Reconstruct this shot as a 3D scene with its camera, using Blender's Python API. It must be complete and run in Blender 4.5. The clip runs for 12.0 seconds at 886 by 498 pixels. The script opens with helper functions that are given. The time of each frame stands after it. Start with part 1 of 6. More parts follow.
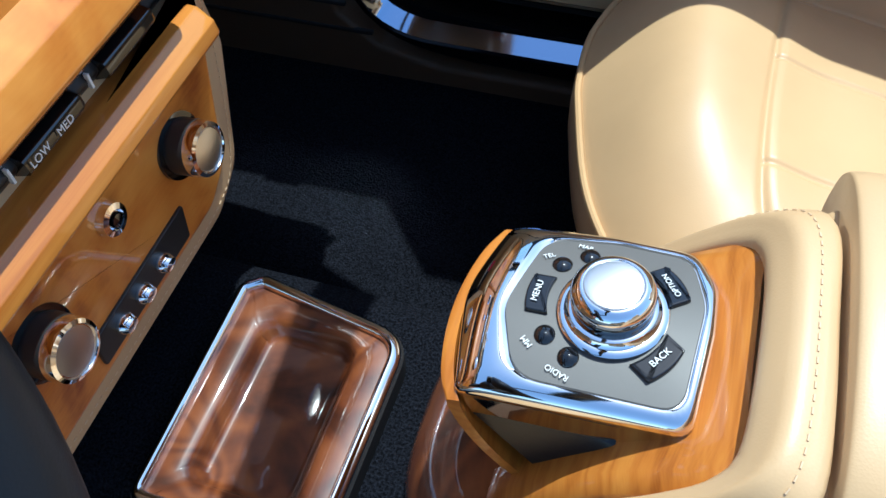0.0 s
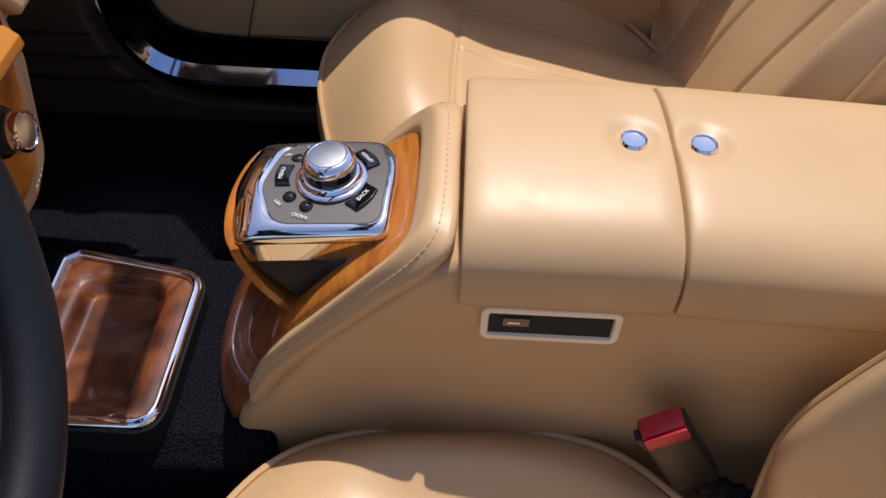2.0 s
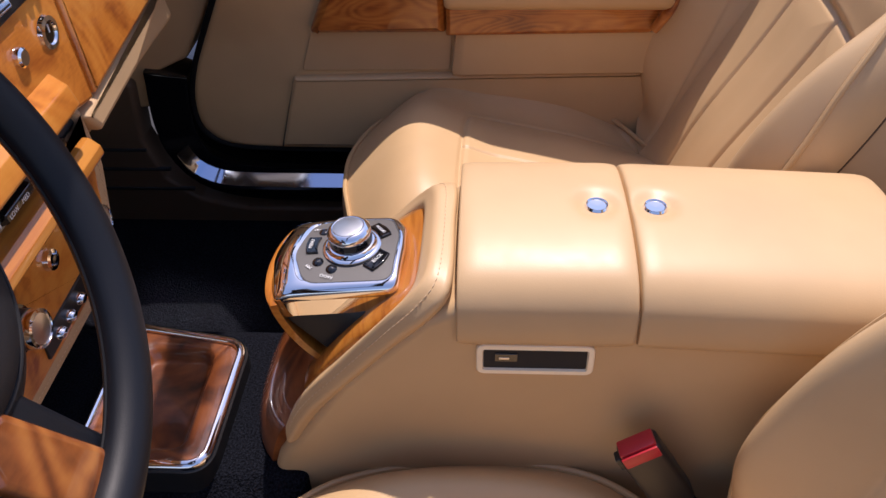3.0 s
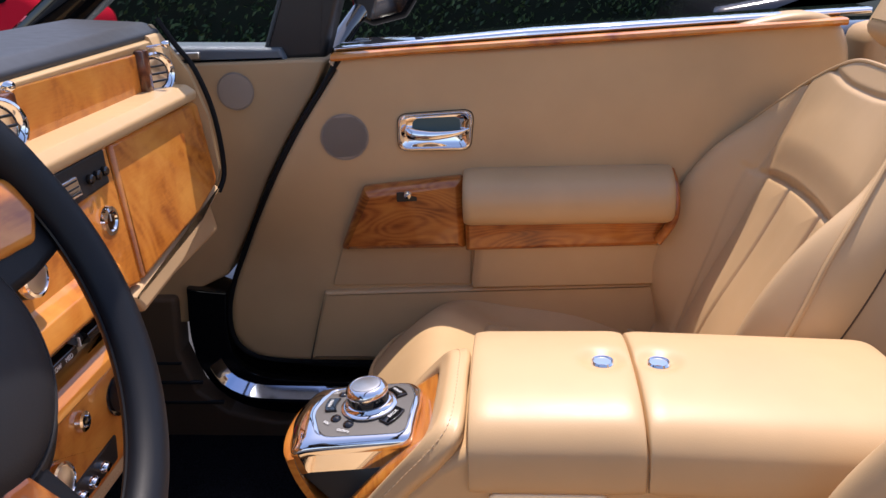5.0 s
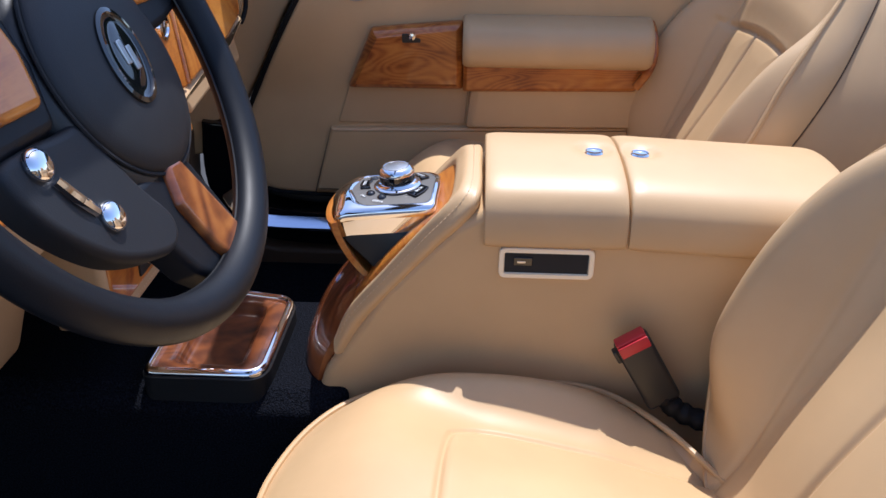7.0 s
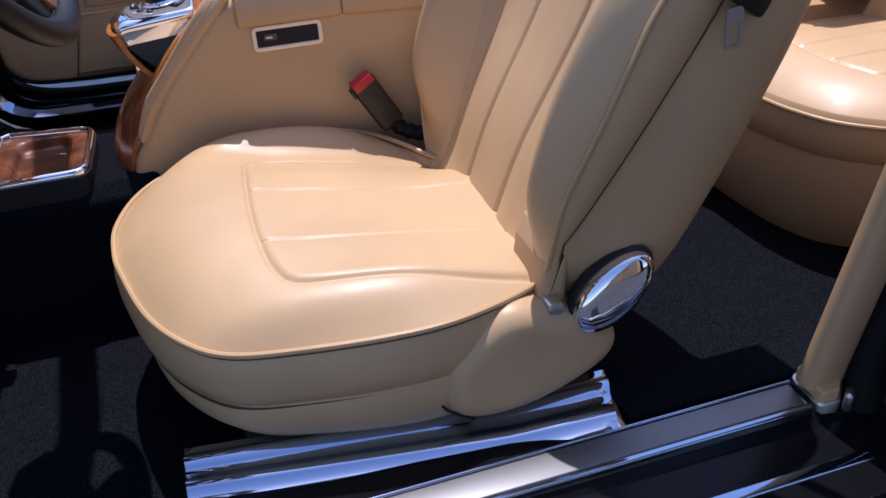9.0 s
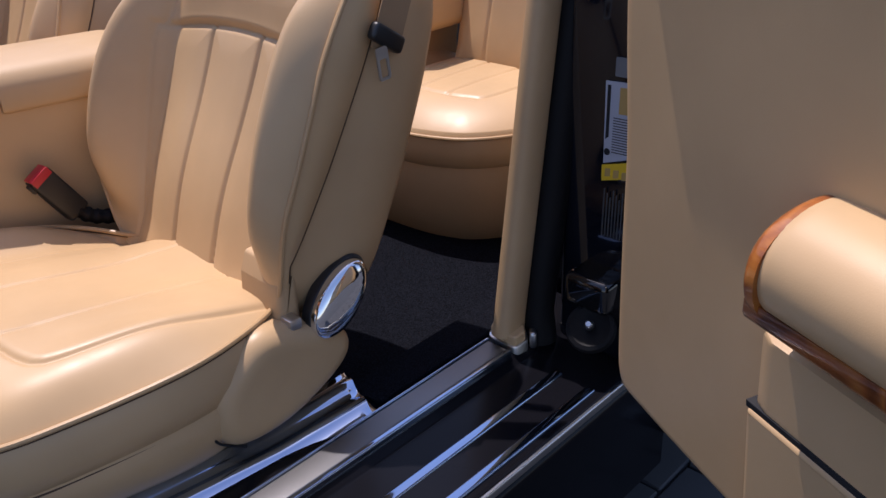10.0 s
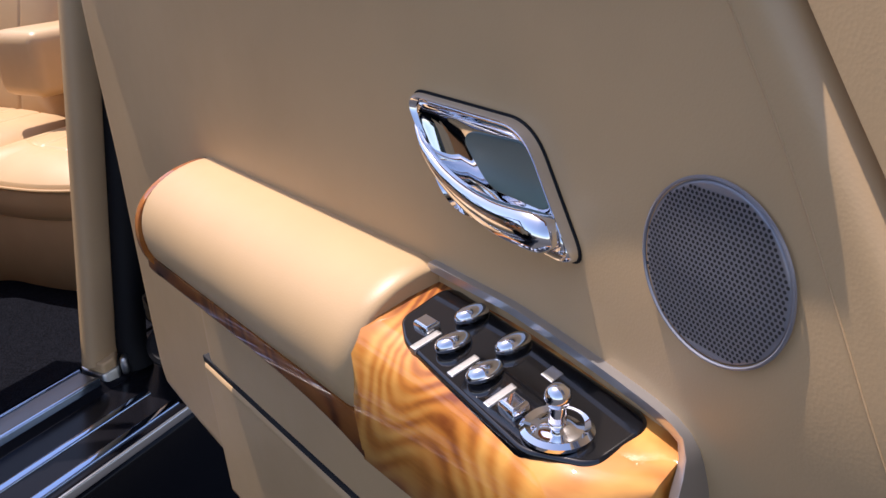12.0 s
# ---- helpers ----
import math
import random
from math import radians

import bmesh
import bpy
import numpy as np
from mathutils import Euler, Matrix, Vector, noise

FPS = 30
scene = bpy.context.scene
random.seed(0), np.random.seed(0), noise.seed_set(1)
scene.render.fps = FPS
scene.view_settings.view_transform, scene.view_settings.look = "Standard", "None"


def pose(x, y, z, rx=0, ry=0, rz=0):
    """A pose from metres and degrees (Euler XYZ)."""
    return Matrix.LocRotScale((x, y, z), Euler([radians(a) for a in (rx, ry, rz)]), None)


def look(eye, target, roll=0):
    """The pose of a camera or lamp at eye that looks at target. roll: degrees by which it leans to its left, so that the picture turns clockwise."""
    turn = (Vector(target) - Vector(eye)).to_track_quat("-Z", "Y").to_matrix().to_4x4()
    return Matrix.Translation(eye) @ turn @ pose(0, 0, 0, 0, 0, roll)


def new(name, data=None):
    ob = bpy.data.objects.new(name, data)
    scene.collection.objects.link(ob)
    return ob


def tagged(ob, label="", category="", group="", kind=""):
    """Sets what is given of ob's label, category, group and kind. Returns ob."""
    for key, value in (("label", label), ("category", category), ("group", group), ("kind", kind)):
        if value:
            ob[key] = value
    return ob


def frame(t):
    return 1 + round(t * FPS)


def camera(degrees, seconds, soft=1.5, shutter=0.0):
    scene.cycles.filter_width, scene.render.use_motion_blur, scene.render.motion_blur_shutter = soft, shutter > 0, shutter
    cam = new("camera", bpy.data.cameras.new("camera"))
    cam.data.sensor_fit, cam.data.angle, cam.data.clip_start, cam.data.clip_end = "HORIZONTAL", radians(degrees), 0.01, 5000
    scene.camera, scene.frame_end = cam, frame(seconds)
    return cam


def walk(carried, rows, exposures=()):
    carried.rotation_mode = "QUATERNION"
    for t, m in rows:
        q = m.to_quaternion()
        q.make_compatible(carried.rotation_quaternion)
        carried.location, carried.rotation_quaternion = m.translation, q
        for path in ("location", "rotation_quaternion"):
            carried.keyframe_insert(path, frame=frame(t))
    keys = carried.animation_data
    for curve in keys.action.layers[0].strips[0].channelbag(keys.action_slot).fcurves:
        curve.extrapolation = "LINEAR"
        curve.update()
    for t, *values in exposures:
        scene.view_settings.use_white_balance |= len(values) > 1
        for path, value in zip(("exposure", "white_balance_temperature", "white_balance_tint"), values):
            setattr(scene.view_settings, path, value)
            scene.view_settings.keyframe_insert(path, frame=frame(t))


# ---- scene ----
cam = camera(57.0, 12.0)
PATH = [
    (0, (0.121, -0.262, 1.234), (-0.315, 0.855, -0.366), -4.6),
    (0.5, (0.166, -0.315, 1.258), (-0.122, 0.879, -0.321), -2.2),
    (1, (0.213, -0.377, 1.292), (0.071, 0.896, -0.244), 0.1),
    (1.5, (0.225, -0.439, 1.303), (0.17, 0.877, -0.202), 2.1),
    (2, (0.217, -0.513, 1.322), (0.211, 0.834, -0.156), 2.7),
    (2.5, (0.224, -0.58, 1.351), (0.223, 0.838, -0.059), 1.4),
    (3, (0.251, -0.649, 1.386), (0.157, 0.882, 0.102), -1.5),
    (3.5, (0.268, -0.706, 1.393), (0.108, 0.926, 0.248), -3.2),
    (3.7, (0.269, -0.719, 1.39), (0.1, 0.948, 0.298), -3.4),
    (5.3, (0.279, -0.761, 1.3), (0.1, 1.111, 0.618), -2.4),
    (5.5, (0.282, -0.767, 1.29), (0.095, 1.105, 0.611), -2.3),
    (6, (0.282, -0.802, 1.274), (0.093, 1.05, 0.543), -1.4),
    (6.5, (0.259, -0.873, 1.272), (0.115, 0.936, 0.432), -0.3),
    (7, (0.217, -0.963, 1.268), (0.143, 0.803, 0.332), 0.5),
    (7.2, (0.209, -1.002, 1.27), (0.153, 0.75, 0.306), 0.7),
    (8.8, (0.184, -1.406, 1.198), (0.483, 0.263, 0.138), -3.0),
    (9, (0.167, -1.425, 1.197), (0.632, 0.204, 0.134), -3.4),
    (9.5, (0.076, -1.473, 1.197), (0.98, -0.007, 0.181), -3.5),
    (10, (0.008, -1.528, 1.205), (1.231, -0.248, 0.276), -3.7),
    (10.5, (0.028, -1.648, 1.18), (1.444, -0.527, 0.32), -3.8),
    (11, (0.067, -1.809, 1.166), (1.598, -0.789, 0.381), -3.0),
    (11.5, (0.076, -1.866, 1.143), (1.649, -0.899, 0.375), -3.3),
    (12, (0.094, -1.87, 1.132), (1.701, -0.965, 0.358), -2.9),
]
walk(cam, [(t, look(eye, target, roll)) for t, eye, target, roll in PATH],
     exposures=[(0.0, 0.75, 5350, -2), (0.5, 0.41, 5950, 7), (1.0, 0.03, 6500, 20), (1.6, -0.04, 6500, 20), (2.1, 0.20, 6450, 18), (2.5, 0.37, 6450, 21), (3.5, 0.47, 6600, 25), (5.5, 0.69, 6600, 20), (6.5, 0.61, 6600, 21), (7.2, 0.69, 5550, 13), (9.0, 0.38, 5700, 23), (9.6, 0.33, 6100, 24), (10.2, 0.35, 6250, 24), (11.0, 0.52, 6350, 23), (12.0, 0.72, 6600, 22)])

# ---- light ----
SUN_DIR = Vector((0.095, 0.354, 1.0)).normalized()      # towards the sun
world = bpy.data.worlds.new("sky")
scene.world = world
world.use_nodes = True
wn = world.node_tree
sky = wn.nodes.new("ShaderNodeTexSky")
sky.sky_type = 'NISHITA'
sky.sun_disc = False
sky.sun_elevation = math.asin(SUN_DIR.z)
sky.sun_rotation = math.atan2(SUN_DIR.x, SUN_DIR.y)
wn.links.new(sky.outputs[0], wn.nodes["Background"].inputs[0])
wn.nodes["Background"].inputs[1].default_value = 0.15
sun_data = bpy.data.lights.new("sun", 'SUN')
sun_data.energy, sun_data.angle, sun_data.color = 3.65, radians(0.55), (1.0, 0.95, 0.86)
sun = new("sun", sun_data)
sun.matrix_world = look(SUN_DIR * 10, (0, 0, 0))


# ---- materials ----
def material(name, color, rough=0.5, metal=0.0, coat=0.0, spec=0.5):
    m = bpy.data.materials.new(name)
    m.use_nodes = True
    b = m.node_tree.nodes["Principled BSDF"]
    b.inputs["Base Color"].default_value = (*color, 1)
    b.inputs["Roughness"].default_value = rough
    b.inputs["Metallic"].default_value = metal
    b.inputs["Coat Weight"].default_value = coat
    b.inputs["Coat Roughness"].default_value = 0.03
    b.inputs["Specular IOR Level"].default_value = spec
    return m, m.node_tree, b


def add(nt, kind, **sets):
    n = nt.nodes.new(kind)
    for k, v in sets.items():
        n.inputs[k.replace("_", " ")].default_value = v
    return n


def coords(nt, scale=(1, 1, 1), rot=(0, 0, 0)):
    tc = nt.nodes.new("ShaderNodeTexCoord")
    mp = nt.nodes.new("ShaderNodeMapping")
    mp.inputs["Scale"].default_value = scale
    mp.inputs["Rotation"].default_value = rot
    nt.links.new(tc.outputs["Object"], mp.inputs["Vector"])
    return mp.outputs[0]


def ramp(nt, src, stops):
    r = nt.nodes.new("ShaderNodeValToRGB")
    while len(r.color_ramp.elements) < len(stops):
        r.color_ramp.elements.new(0.5)
    for e, (p, c) in zip(r.color_ramp.elements, stops):
        e.position, e.color = p, (*c, 1)
    nt.links.new(src, r.inputs[0])
    return r.outputs[0]


def bump(nt, b, src, strength, dist):
    n = add(nt, "ShaderNodeBump", Strength=strength, Distance=dist)
    nt.links.new(src, n.inputs["Height"])
    nt.links.new(n.outputs[0], b.inputs["Normal"])


def leather(name, base, rough=0.42, grain=700.0):
    m, nt, b = material(name, base, rough, spec=0.40)
    v = coords(nt)
    big = add(nt, "ShaderNodeTexNoise", Scale=7.0, Detail=4.0)
    nt.links.new(v, big.inputs["Vector"])
    c0 = tuple(x * 0.93 for x in base)
    c1 = tuple(min(1, x * 1.05) for x in base)
    nt.links.new(ramp(nt, big.outputs["Fac"], [(0.3, c0), (0.7, c1)]), b.inputs["Base Color"])
    vo = add(nt, "ShaderNodeTexVoronoi", Scale=grain)
    nt.links.new(v, vo.inputs["Vector"])
    fine = add(nt, "ShaderNodeTexNoise", Scale=55.0, Detail=3.0)
    nt.links.new(v, fine.inputs["Vector"])
    mix = nt.nodes.new("ShaderNodeMath")
    mix.operation = 'MULTIPLY_ADD'
    mix.inputs[1].default_value = 0.3
    nt.links.new(fine.outputs["Fac"], mix.inputs[0])
    nt.links.new(vo.outputs["Distance"], mix.inputs[2])
    bump(nt, b, mix.outputs[0], 0.085, 0.0005)
    rr = nt.nodes.new("ShaderNodeMapRange")
    rr.inputs[3].default_value, rr.inputs[4].default_value = rough - 0.06, rough + 0.08
    nt.links.new(fine.outputs["Fac"], rr.inputs[0])
    nt.links.new(rr.outputs[0], b.inputs["Roughness"])
    return m


def math_node(nt, op, a, b=None, c=None):
    n = nt.nodes.new("ShaderNodeMath")
    n.operation = op
    for i, v in enumerate((a, b, c)):
        if v is None:
            continue
        if isinstance(v, (int, float)):
            n.inputs[i].default_value = v
        else:
            nt.links.new(v, n.inputs[i])
    return n.outputs[0]


def wood(name, dark, mid, light, scale=(1, 1, 1), rings=9.0, knots=5.0, ring_mix=0.10, burr=0.5):
    """Lacquered veneer: soft growth rings, cloudy figure and scattered dark burr eyes."""
    m, nt, b = material(name, mid, 0.42, coat=1.0, spec=0.25)
    v = coords(nt, scale)
    n1 = add(nt, "ShaderNodeTexNoise", Scale=knots, Detail=1.0, Distortion=0.8)
    nt.links.new(v, n1.inputs["Vector"])
    wave = math_node(nt, 'SINE', math_node(nt, 'MULTIPLY', n1.outputs["Fac"], rings * 6.283))
    fine = add(nt, "ShaderNodeTexNoise", Scale=260.0, Detail=2.0)
    nt.links.new(coords(nt, (scale[0] * 0.2, scale[1] * 0.2, scale[2] * 1.5)), fine.inputs["Vector"])
    cloud = add(nt, "ShaderNodeTexNoise", Scale=11.0, Detail=4.0, Roughness=0.6, Distortion=0.5)
    nt.links.new(v, cloud.inputs["Vector"])
    eyes = add(nt, "ShaderNodeTexVoronoi", Scale=26.0, Randomness=1.0)
    warp = nt.nodes.new("ShaderNodeMixRGB")
    warp.inputs[0].default_value = 0.06
    nt.links.new(v, warp.inputs[1])
    nt.links.new(cloud.outputs["Color"], warp.inputs[2])
    nt.links.new(warp.outputs[0], eyes.inputs["Vector"])
    patch = add(nt, "ShaderNodeTexNoise", Scale=8.0, Detail=1.0)
    nt.links.new(v, patch.inputs["Vector"])
    r = nt.nodes.new("ShaderNodeMapRange")
    r.inputs[1].default_value, r.inputs[2].default_value, r.inputs[3].default_value, r.inputs[4].default_value = 0.05, 0.32, 1.0, 0.0
    nt.links.new(eyes.outputs["Distance"], r.inputs[0])
    r2 = nt.nodes.new("ShaderNodeMapRange")
    r2.inputs[1].default_value, r2.inputs[2].default_value = 0.50, 0.66
    nt.links.new(patch.outputs["Fac"], r2.inputs[0])
    spot = math_node(nt, 'MULTIPLY', r.outputs[0], r2.outputs[0])
    f = math_node(nt, 'MULTIPLY_ADD', wave, ring_mix, cloud.outputs["Fac"])
    f = math_node(nt, 'MULTIPLY_ADD', fine.outputs["Fac"], 0.16, f)
    f = math_node(nt, 'MULTIPLY_ADD', spot, -0.30 * burr, f)
    nt.links.new(ramp(nt, f, [(0.36, dark), (0.56, mid), (0.82, light)]), b.inputs["Base Color"])
    return m


def plain(name, color, rough=0.5, metal=0.0, coat=0.0, grain=0.0, gscale=400.0):
    m, nt, b = material(name, color, rough, metal, coat)
    n = add(nt, "ShaderNodeTexNoise", Scale=gscale, Detail=2.0)
    nt.links.new(coords(nt), n.inputs["Vector"])
    if grain:
        bump(nt, b, n.outputs["Fac"], grain, 0.0005)
    rr = nt.nodes.new("ShaderNodeMapRange")
    rr.inputs[3].default_value, rr.inputs[4].default_value = rough * 0.8, min(1, rough * 1.2)
    n2 = add(nt, "ShaderNodeTexNoise", Scale=9.0, Detail=3.0)
    nt.links.new(coords(nt), n2.inputs["Vector"])
    nt.links.new(n2.outputs["Fac"], rr.inputs[0])
    nt.links.new(rr.outputs[0], b.inputs["Roughness"])
    return m


def carpet_material(name, base):
    m, nt, b = material(name, base, 0.95, spec=0.03)
    v = coords(nt)
    n = add(nt, "ShaderNodeTexNoise", Scale=420.0, Detail=2.0)
    nt.links.new(v, n.inputs["Vector"])
    nt.links.new(ramp(nt, n.outputs["Fac"], [(0.35, tuple(x * 0.4 for x in base)), (0.7, tuple(x * 2.0 for x in base))]), b.inputs["Base Color"])
    bump(nt, b, n.outputs["Fac"], 1.0, 0.004)
    return m


TAN = leather("tan_leather", (0.55, 0.364, 0.188), 0.40)
TAN_TRIM = leather("tan_trim", (0.50, 0.33, 0.172), 0.55, 900.0)
PIPING = leather("piping_leather", (0.50, 0.32, 0.155), 0.4)
THREAD = plain("thread", (0.62, 0.44, 0.26), 0.7)
WHEEL_LEATHER = leather("black_leather", (0.005, 0.006, 0.009), 0.46, 900.0)
WHEEL_LEATHER.node_tree.nodes["Principled BSDF"].inputs["Specular IOR Level"].default_value = 0.3
WOOD = wood("burr_wood", (0.28, 0.065, 0.009), (0.57, 0.190, 0.026), (0.70, 0.29, 0.050), ring_mix=0.05, burr=0.9)
WOOD_DARK = wood("dark_burr_wood", (0.022, 0.006, 0.003), (0.10, 0.026, 0.008), (0.20, 0.060, 0.016), knots=9.0, ring_mix=0.09, burr=0.9)
WOOD_MID = wood("brown_wood", (0.20, 0.046, 0.008), (0.40, 0.122, 0.020), (0.56, 0.21, 0.040), scale=(0.7, 1, 1.6), knots=6.0, rings=22.0, ring_mix=0.07, burr=0.6)
WOOD_PLAIN = wood("straight_wood", (0.27, 0.075, 0.009), (0.45, 0.150, 0.020), (0.56, 0.225, 0.035), scale=(4, 0.3, 4), knots=7.0, rings=7.0, ring_mix=0.06, burr=0.0)
WOOD_RING = wood("ringed_wood", (0.24, 0.060, 0.010), (0.56, 0.195, 0.032), (0.76, 0.36, 0.080), scale=(1, 1, 0.7), knots=4.0, rings=40.0, ring_mix=0.11, burr=0.6)
WOOD_SPOKE = wood("spoke_wood", (0.085, 0.020, 0.005), (0.24, 0.068, 0.014), (0.40, 0.14, 0.030), scale=(0.6, 1.4, 0.6), knots=6.0, rings=12.0, ring_mix=0.14, burr=0.4)
WOOD_FRONT = wood("red_brown_wood", (0.05, 0.012, 0.004), (0.17, 0.045, 0.012), (0.30, 0.095, 0.026), scale=(1, 1, 0.5), knots=8.0, rings=8.0, ring_mix=0.08, burr=0.4)
CHROME = plain("chrome", (0.88, 0.88, 0.90), 0.045, 1.0)
# blue base colour stands in for sky mirrored in the polished metal
STEEL = plain("sky_tinted_steel", (0.40, 0.49, 0.66), 0.07, 1.0)
RECESS = plain("recess_teal", (0.060, 0.115, 0.120), 0.32)
SILL_BLACK = plain("sill_black", (0.006, 0.006, 0.008), 0.22)
SILL_BLACK.node_tree.nodes["Principled BSDF"].inputs["Specular IOR Level"].default_value = 0.15
TREAD = plain("brushed_tread", (0.20, 0.20, 0.205), 0.42, 1.0)
SATIN = plain("satin_metal", (0.62, 0.61, 0.60), 0.32, 1.0)
BAND = plain("satin_band", (0.50, 0.49, 0.49), 0.30, 0.8)
GREY_PLATE = plain("grey_plate", (0.105, 0.098, 0.090), 0.5, 0.0, grain=0.05)
BLACK = plain("black_plastic", (0.012, 0.012, 0.013), 0.42, grain=0.15)
GLOSS = plain("black_gloss", (0.006, 0.006, 0.007), 0.06, coat=0.6)
RUBBER = plain("rubber", (0.005, 0.005, 0.006), 0.62, grain=0.2)
RUBBER.node_tree.nodes["Principled BSDF"].inputs["Specular IOR Level"].default_value = 0.2
PAINT = plain("dark_blue_paint", (0.006, 0.007, 0.012), 0.07, coat=1.0)
CARPET = carpet_material("black_carpet", (0.0070, 0.0078, 0.0110))
KICK = plain("dark_brown_trim", (0.10, 0.062, 0.036), 0.6, grain=0.3)
DASH_TOP = leather("dash_top_leather", (0.035, 0.040, 0.050), 0.5)
WHITE = plain("white_print", (0.75, 0.75, 0.73), 0.5)
RED = plain("red_plastic", (0.45, 0.02, 0.03), 0.35)
YELLOW = plain("yellow_print", (0.75, 0.50, 0.02), 0.5)
BEIGE_PRINT = plain("tan_print", (0.45, 0.30, 0.10), 0.5)
CREAM = plain("cream_trim", (0.92, 0.78, 0.56), 0.42)
SPEAKER = plain("speaker_grey", (0.34, 0.285, 0.235), 0.55, 0.2)
# dark brown for seam lines and for the shade drawn under piping
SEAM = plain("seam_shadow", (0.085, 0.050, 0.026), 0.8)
HOLE = plain("hole_black", (0.01, 0.01, 0.012), 0.8)


# ---- mesh helpers ----
def part(name, bm, mat, parent=None, label="", sharp=38, smooth=True):
    bmesh.ops.recalc_face_normals(bm, faces=bm.faces[:])
    me = bpy.data.meshes.new(name)
    bm.to_mesh(me)
    bm.free()
    me.materials.append(mat)
    if smooth:
        me.polygons.foreach_set("use_smooth", [len(p.vertices) <= 8 for p in me.polygons])
        me.set_sharp_from_angle(angle=radians(sharp))
    ob = new(name, me)
    if parent:
        ob.parent = parent
        ob.matrix_parent_inverse = parent_inverse(parent)
    if label:
        ob["label"] = label
    return ob


def parent_inverse(p):
    m = Matrix.Identity(4)
    while p:
        m = p.matrix_basis @ m if not p.parent else p.parent.matrix_basis @ p.matrix_parent_inverse @ p.matrix_basis @ m
        p = p.parent.parent if p.parent else None
    return m.inverted()


def thing(name, base, label, category, group="", kind=""):
    e = new(name)
    e.empty_display_size = 0.05
    e.location = base
    return tagged(e, label, category, group, kind)


def box(lo, hi, r=0.004, seg=2, m=None):
    bm = bmesh.new()
    bmesh.ops.create_cube(bm, size=1.0)
    for v in bm.verts:
        v.co = Vector([lo[i] + (v.co[i] + 0.5) * (hi[i] - lo[i]) for i in range(3)])
    if r > 0:
        r = min([r] + [0.49 * abs(hi[i] - lo[i]) for i in range(3)])
        bmesh.ops.bevel(bm, geom=bm.edges[:], offset=r, segments=seg, profile=0.5, affect='EDGES')
    if m:
        bm.transform(m)
    return bm


def spline(pts, n, closed=True):
    """Catmull-Rom through pts, n points in all, evenly spaced by length."""
    P = [Vector(p) for p in pts]
    k, out = len(P), []
    for i in range(k if closed else k - 1):
        if closed:
            a, b, c, d = P[i - 1], P[i], P[(i + 1) % k], P[(i + 2) % k]
        else:
            a, b, c, d = P[max(i - 1, 0)], P[i], P[i + 1], P[min(i + 2, k - 1)]
        for j in range(12):
            t = j / 12
            out.append(0.5 * (2 * b + (c - a) * t + (2 * a - 5 * b + 4 * c - d) * t * t + (3 * b - a - 3 * c + d) * t ** 3))
    if not closed:
        out.append(P[-1])
    else:
        out.append(out[0].copy())
    L = [0.0]
    for i in range(1, len(out)):
        L.append(L[-1] + (out[i] - out[i - 1]).length)
    res, j = [], 0
    for i in range(n):
        s = L[-1] * i / (n if closed else n - 1)
        while j < len(L) - 2 and L[j + 1] < s:
            j += 1
        f = (s - L[j]) / max(L[j + 1] - L[j], 1e-9)
        res.append(out[j].lerp(out[j + 1], min(max(f, 0), 1)))
    return res


def rounded(pts, r, n=5):
    """A polygon with its corners rounded; r is one radius or one for each corner."""
    P = [Vector(p) for p in pts]
    out = []
    for i, p in enumerate(P):
        a, b = P[i - 1] - p, P[(i + 1) % len(P)] - p
        rr = r[i] if isinstance(r, (list, tuple)) else r
        if rr <= 0:
            out.append(p)
            continue
        half = a.angle(b) / 2
        d = min(rr / math.tan(half), 0.49 * a.length, 0.49 * b.length)
        p0, p1 = p + a.normalized() * d, p + b.normalized() * d
        for j in range(n + 1):
            t = j / n
            out.append((1 - t) ** 2 * p0 + 2 * t * (1 - t) * p + t * t * p1)
    return out


def rrect(cx, cy, w, h, r, n=5):
    return rounded([(cx - w / 2, cy - h / 2), (cx + w / 2, cy - h / 2), (cx + w / 2, cy + h / 2), (cx - w / 2, cy + h / 2)], r, n)


def circle(cx, cy, r, n=32, ry=None):
    return [Vector((cx + r * math.cos(2 * math.pi * i / n), cy + (ry or r) * math.sin(2 * math.pi * i / n))) for i in range(n)]


def offset2d(pts, d):
    """Outline moved inwards by d."""
    n = len(pts)
    area = sum(pts[i - 1].x * pts[i].y - pts[i].x * pts[i - 1].y for i in range(n))
    s = 1 if area > 0 else -1
    out = []
    for i in range(n):
        e = (pts[(i + 1) % n] - pts[i - 1])
        if e.length < 1e-9:
            e = pts[(i + 1) % n] - pts[i]
        e.normalize()
        out.append(pts[i] + s * d * Vector((-e.y, e.x)))
    if d > 0:
        # where a tight corner has folded over, draw its points together
        bad = [(out[(i + 1) % n] - out[i]).dot(pts[(i + 1) % n] - pts[i]) < 0 for i in range(n)]
        if any(bad) and not all(bad):
            i0 = next(i for i in range(n) if bad[i] and not bad[i - 1])
            i = 0
            while i < n:
                k = (i0 + i) % n
                if not bad[k]:
                    i += 1
                    continue
                run = [k]
                while bad[k]:
                    k = (k + 1) % n
                    run.append(k)
                mid = (out[run[0]] + out[run[-1]]) / 2
                for q in run:
                    out[q] = mid.copy()
                i += len(run)
    return out


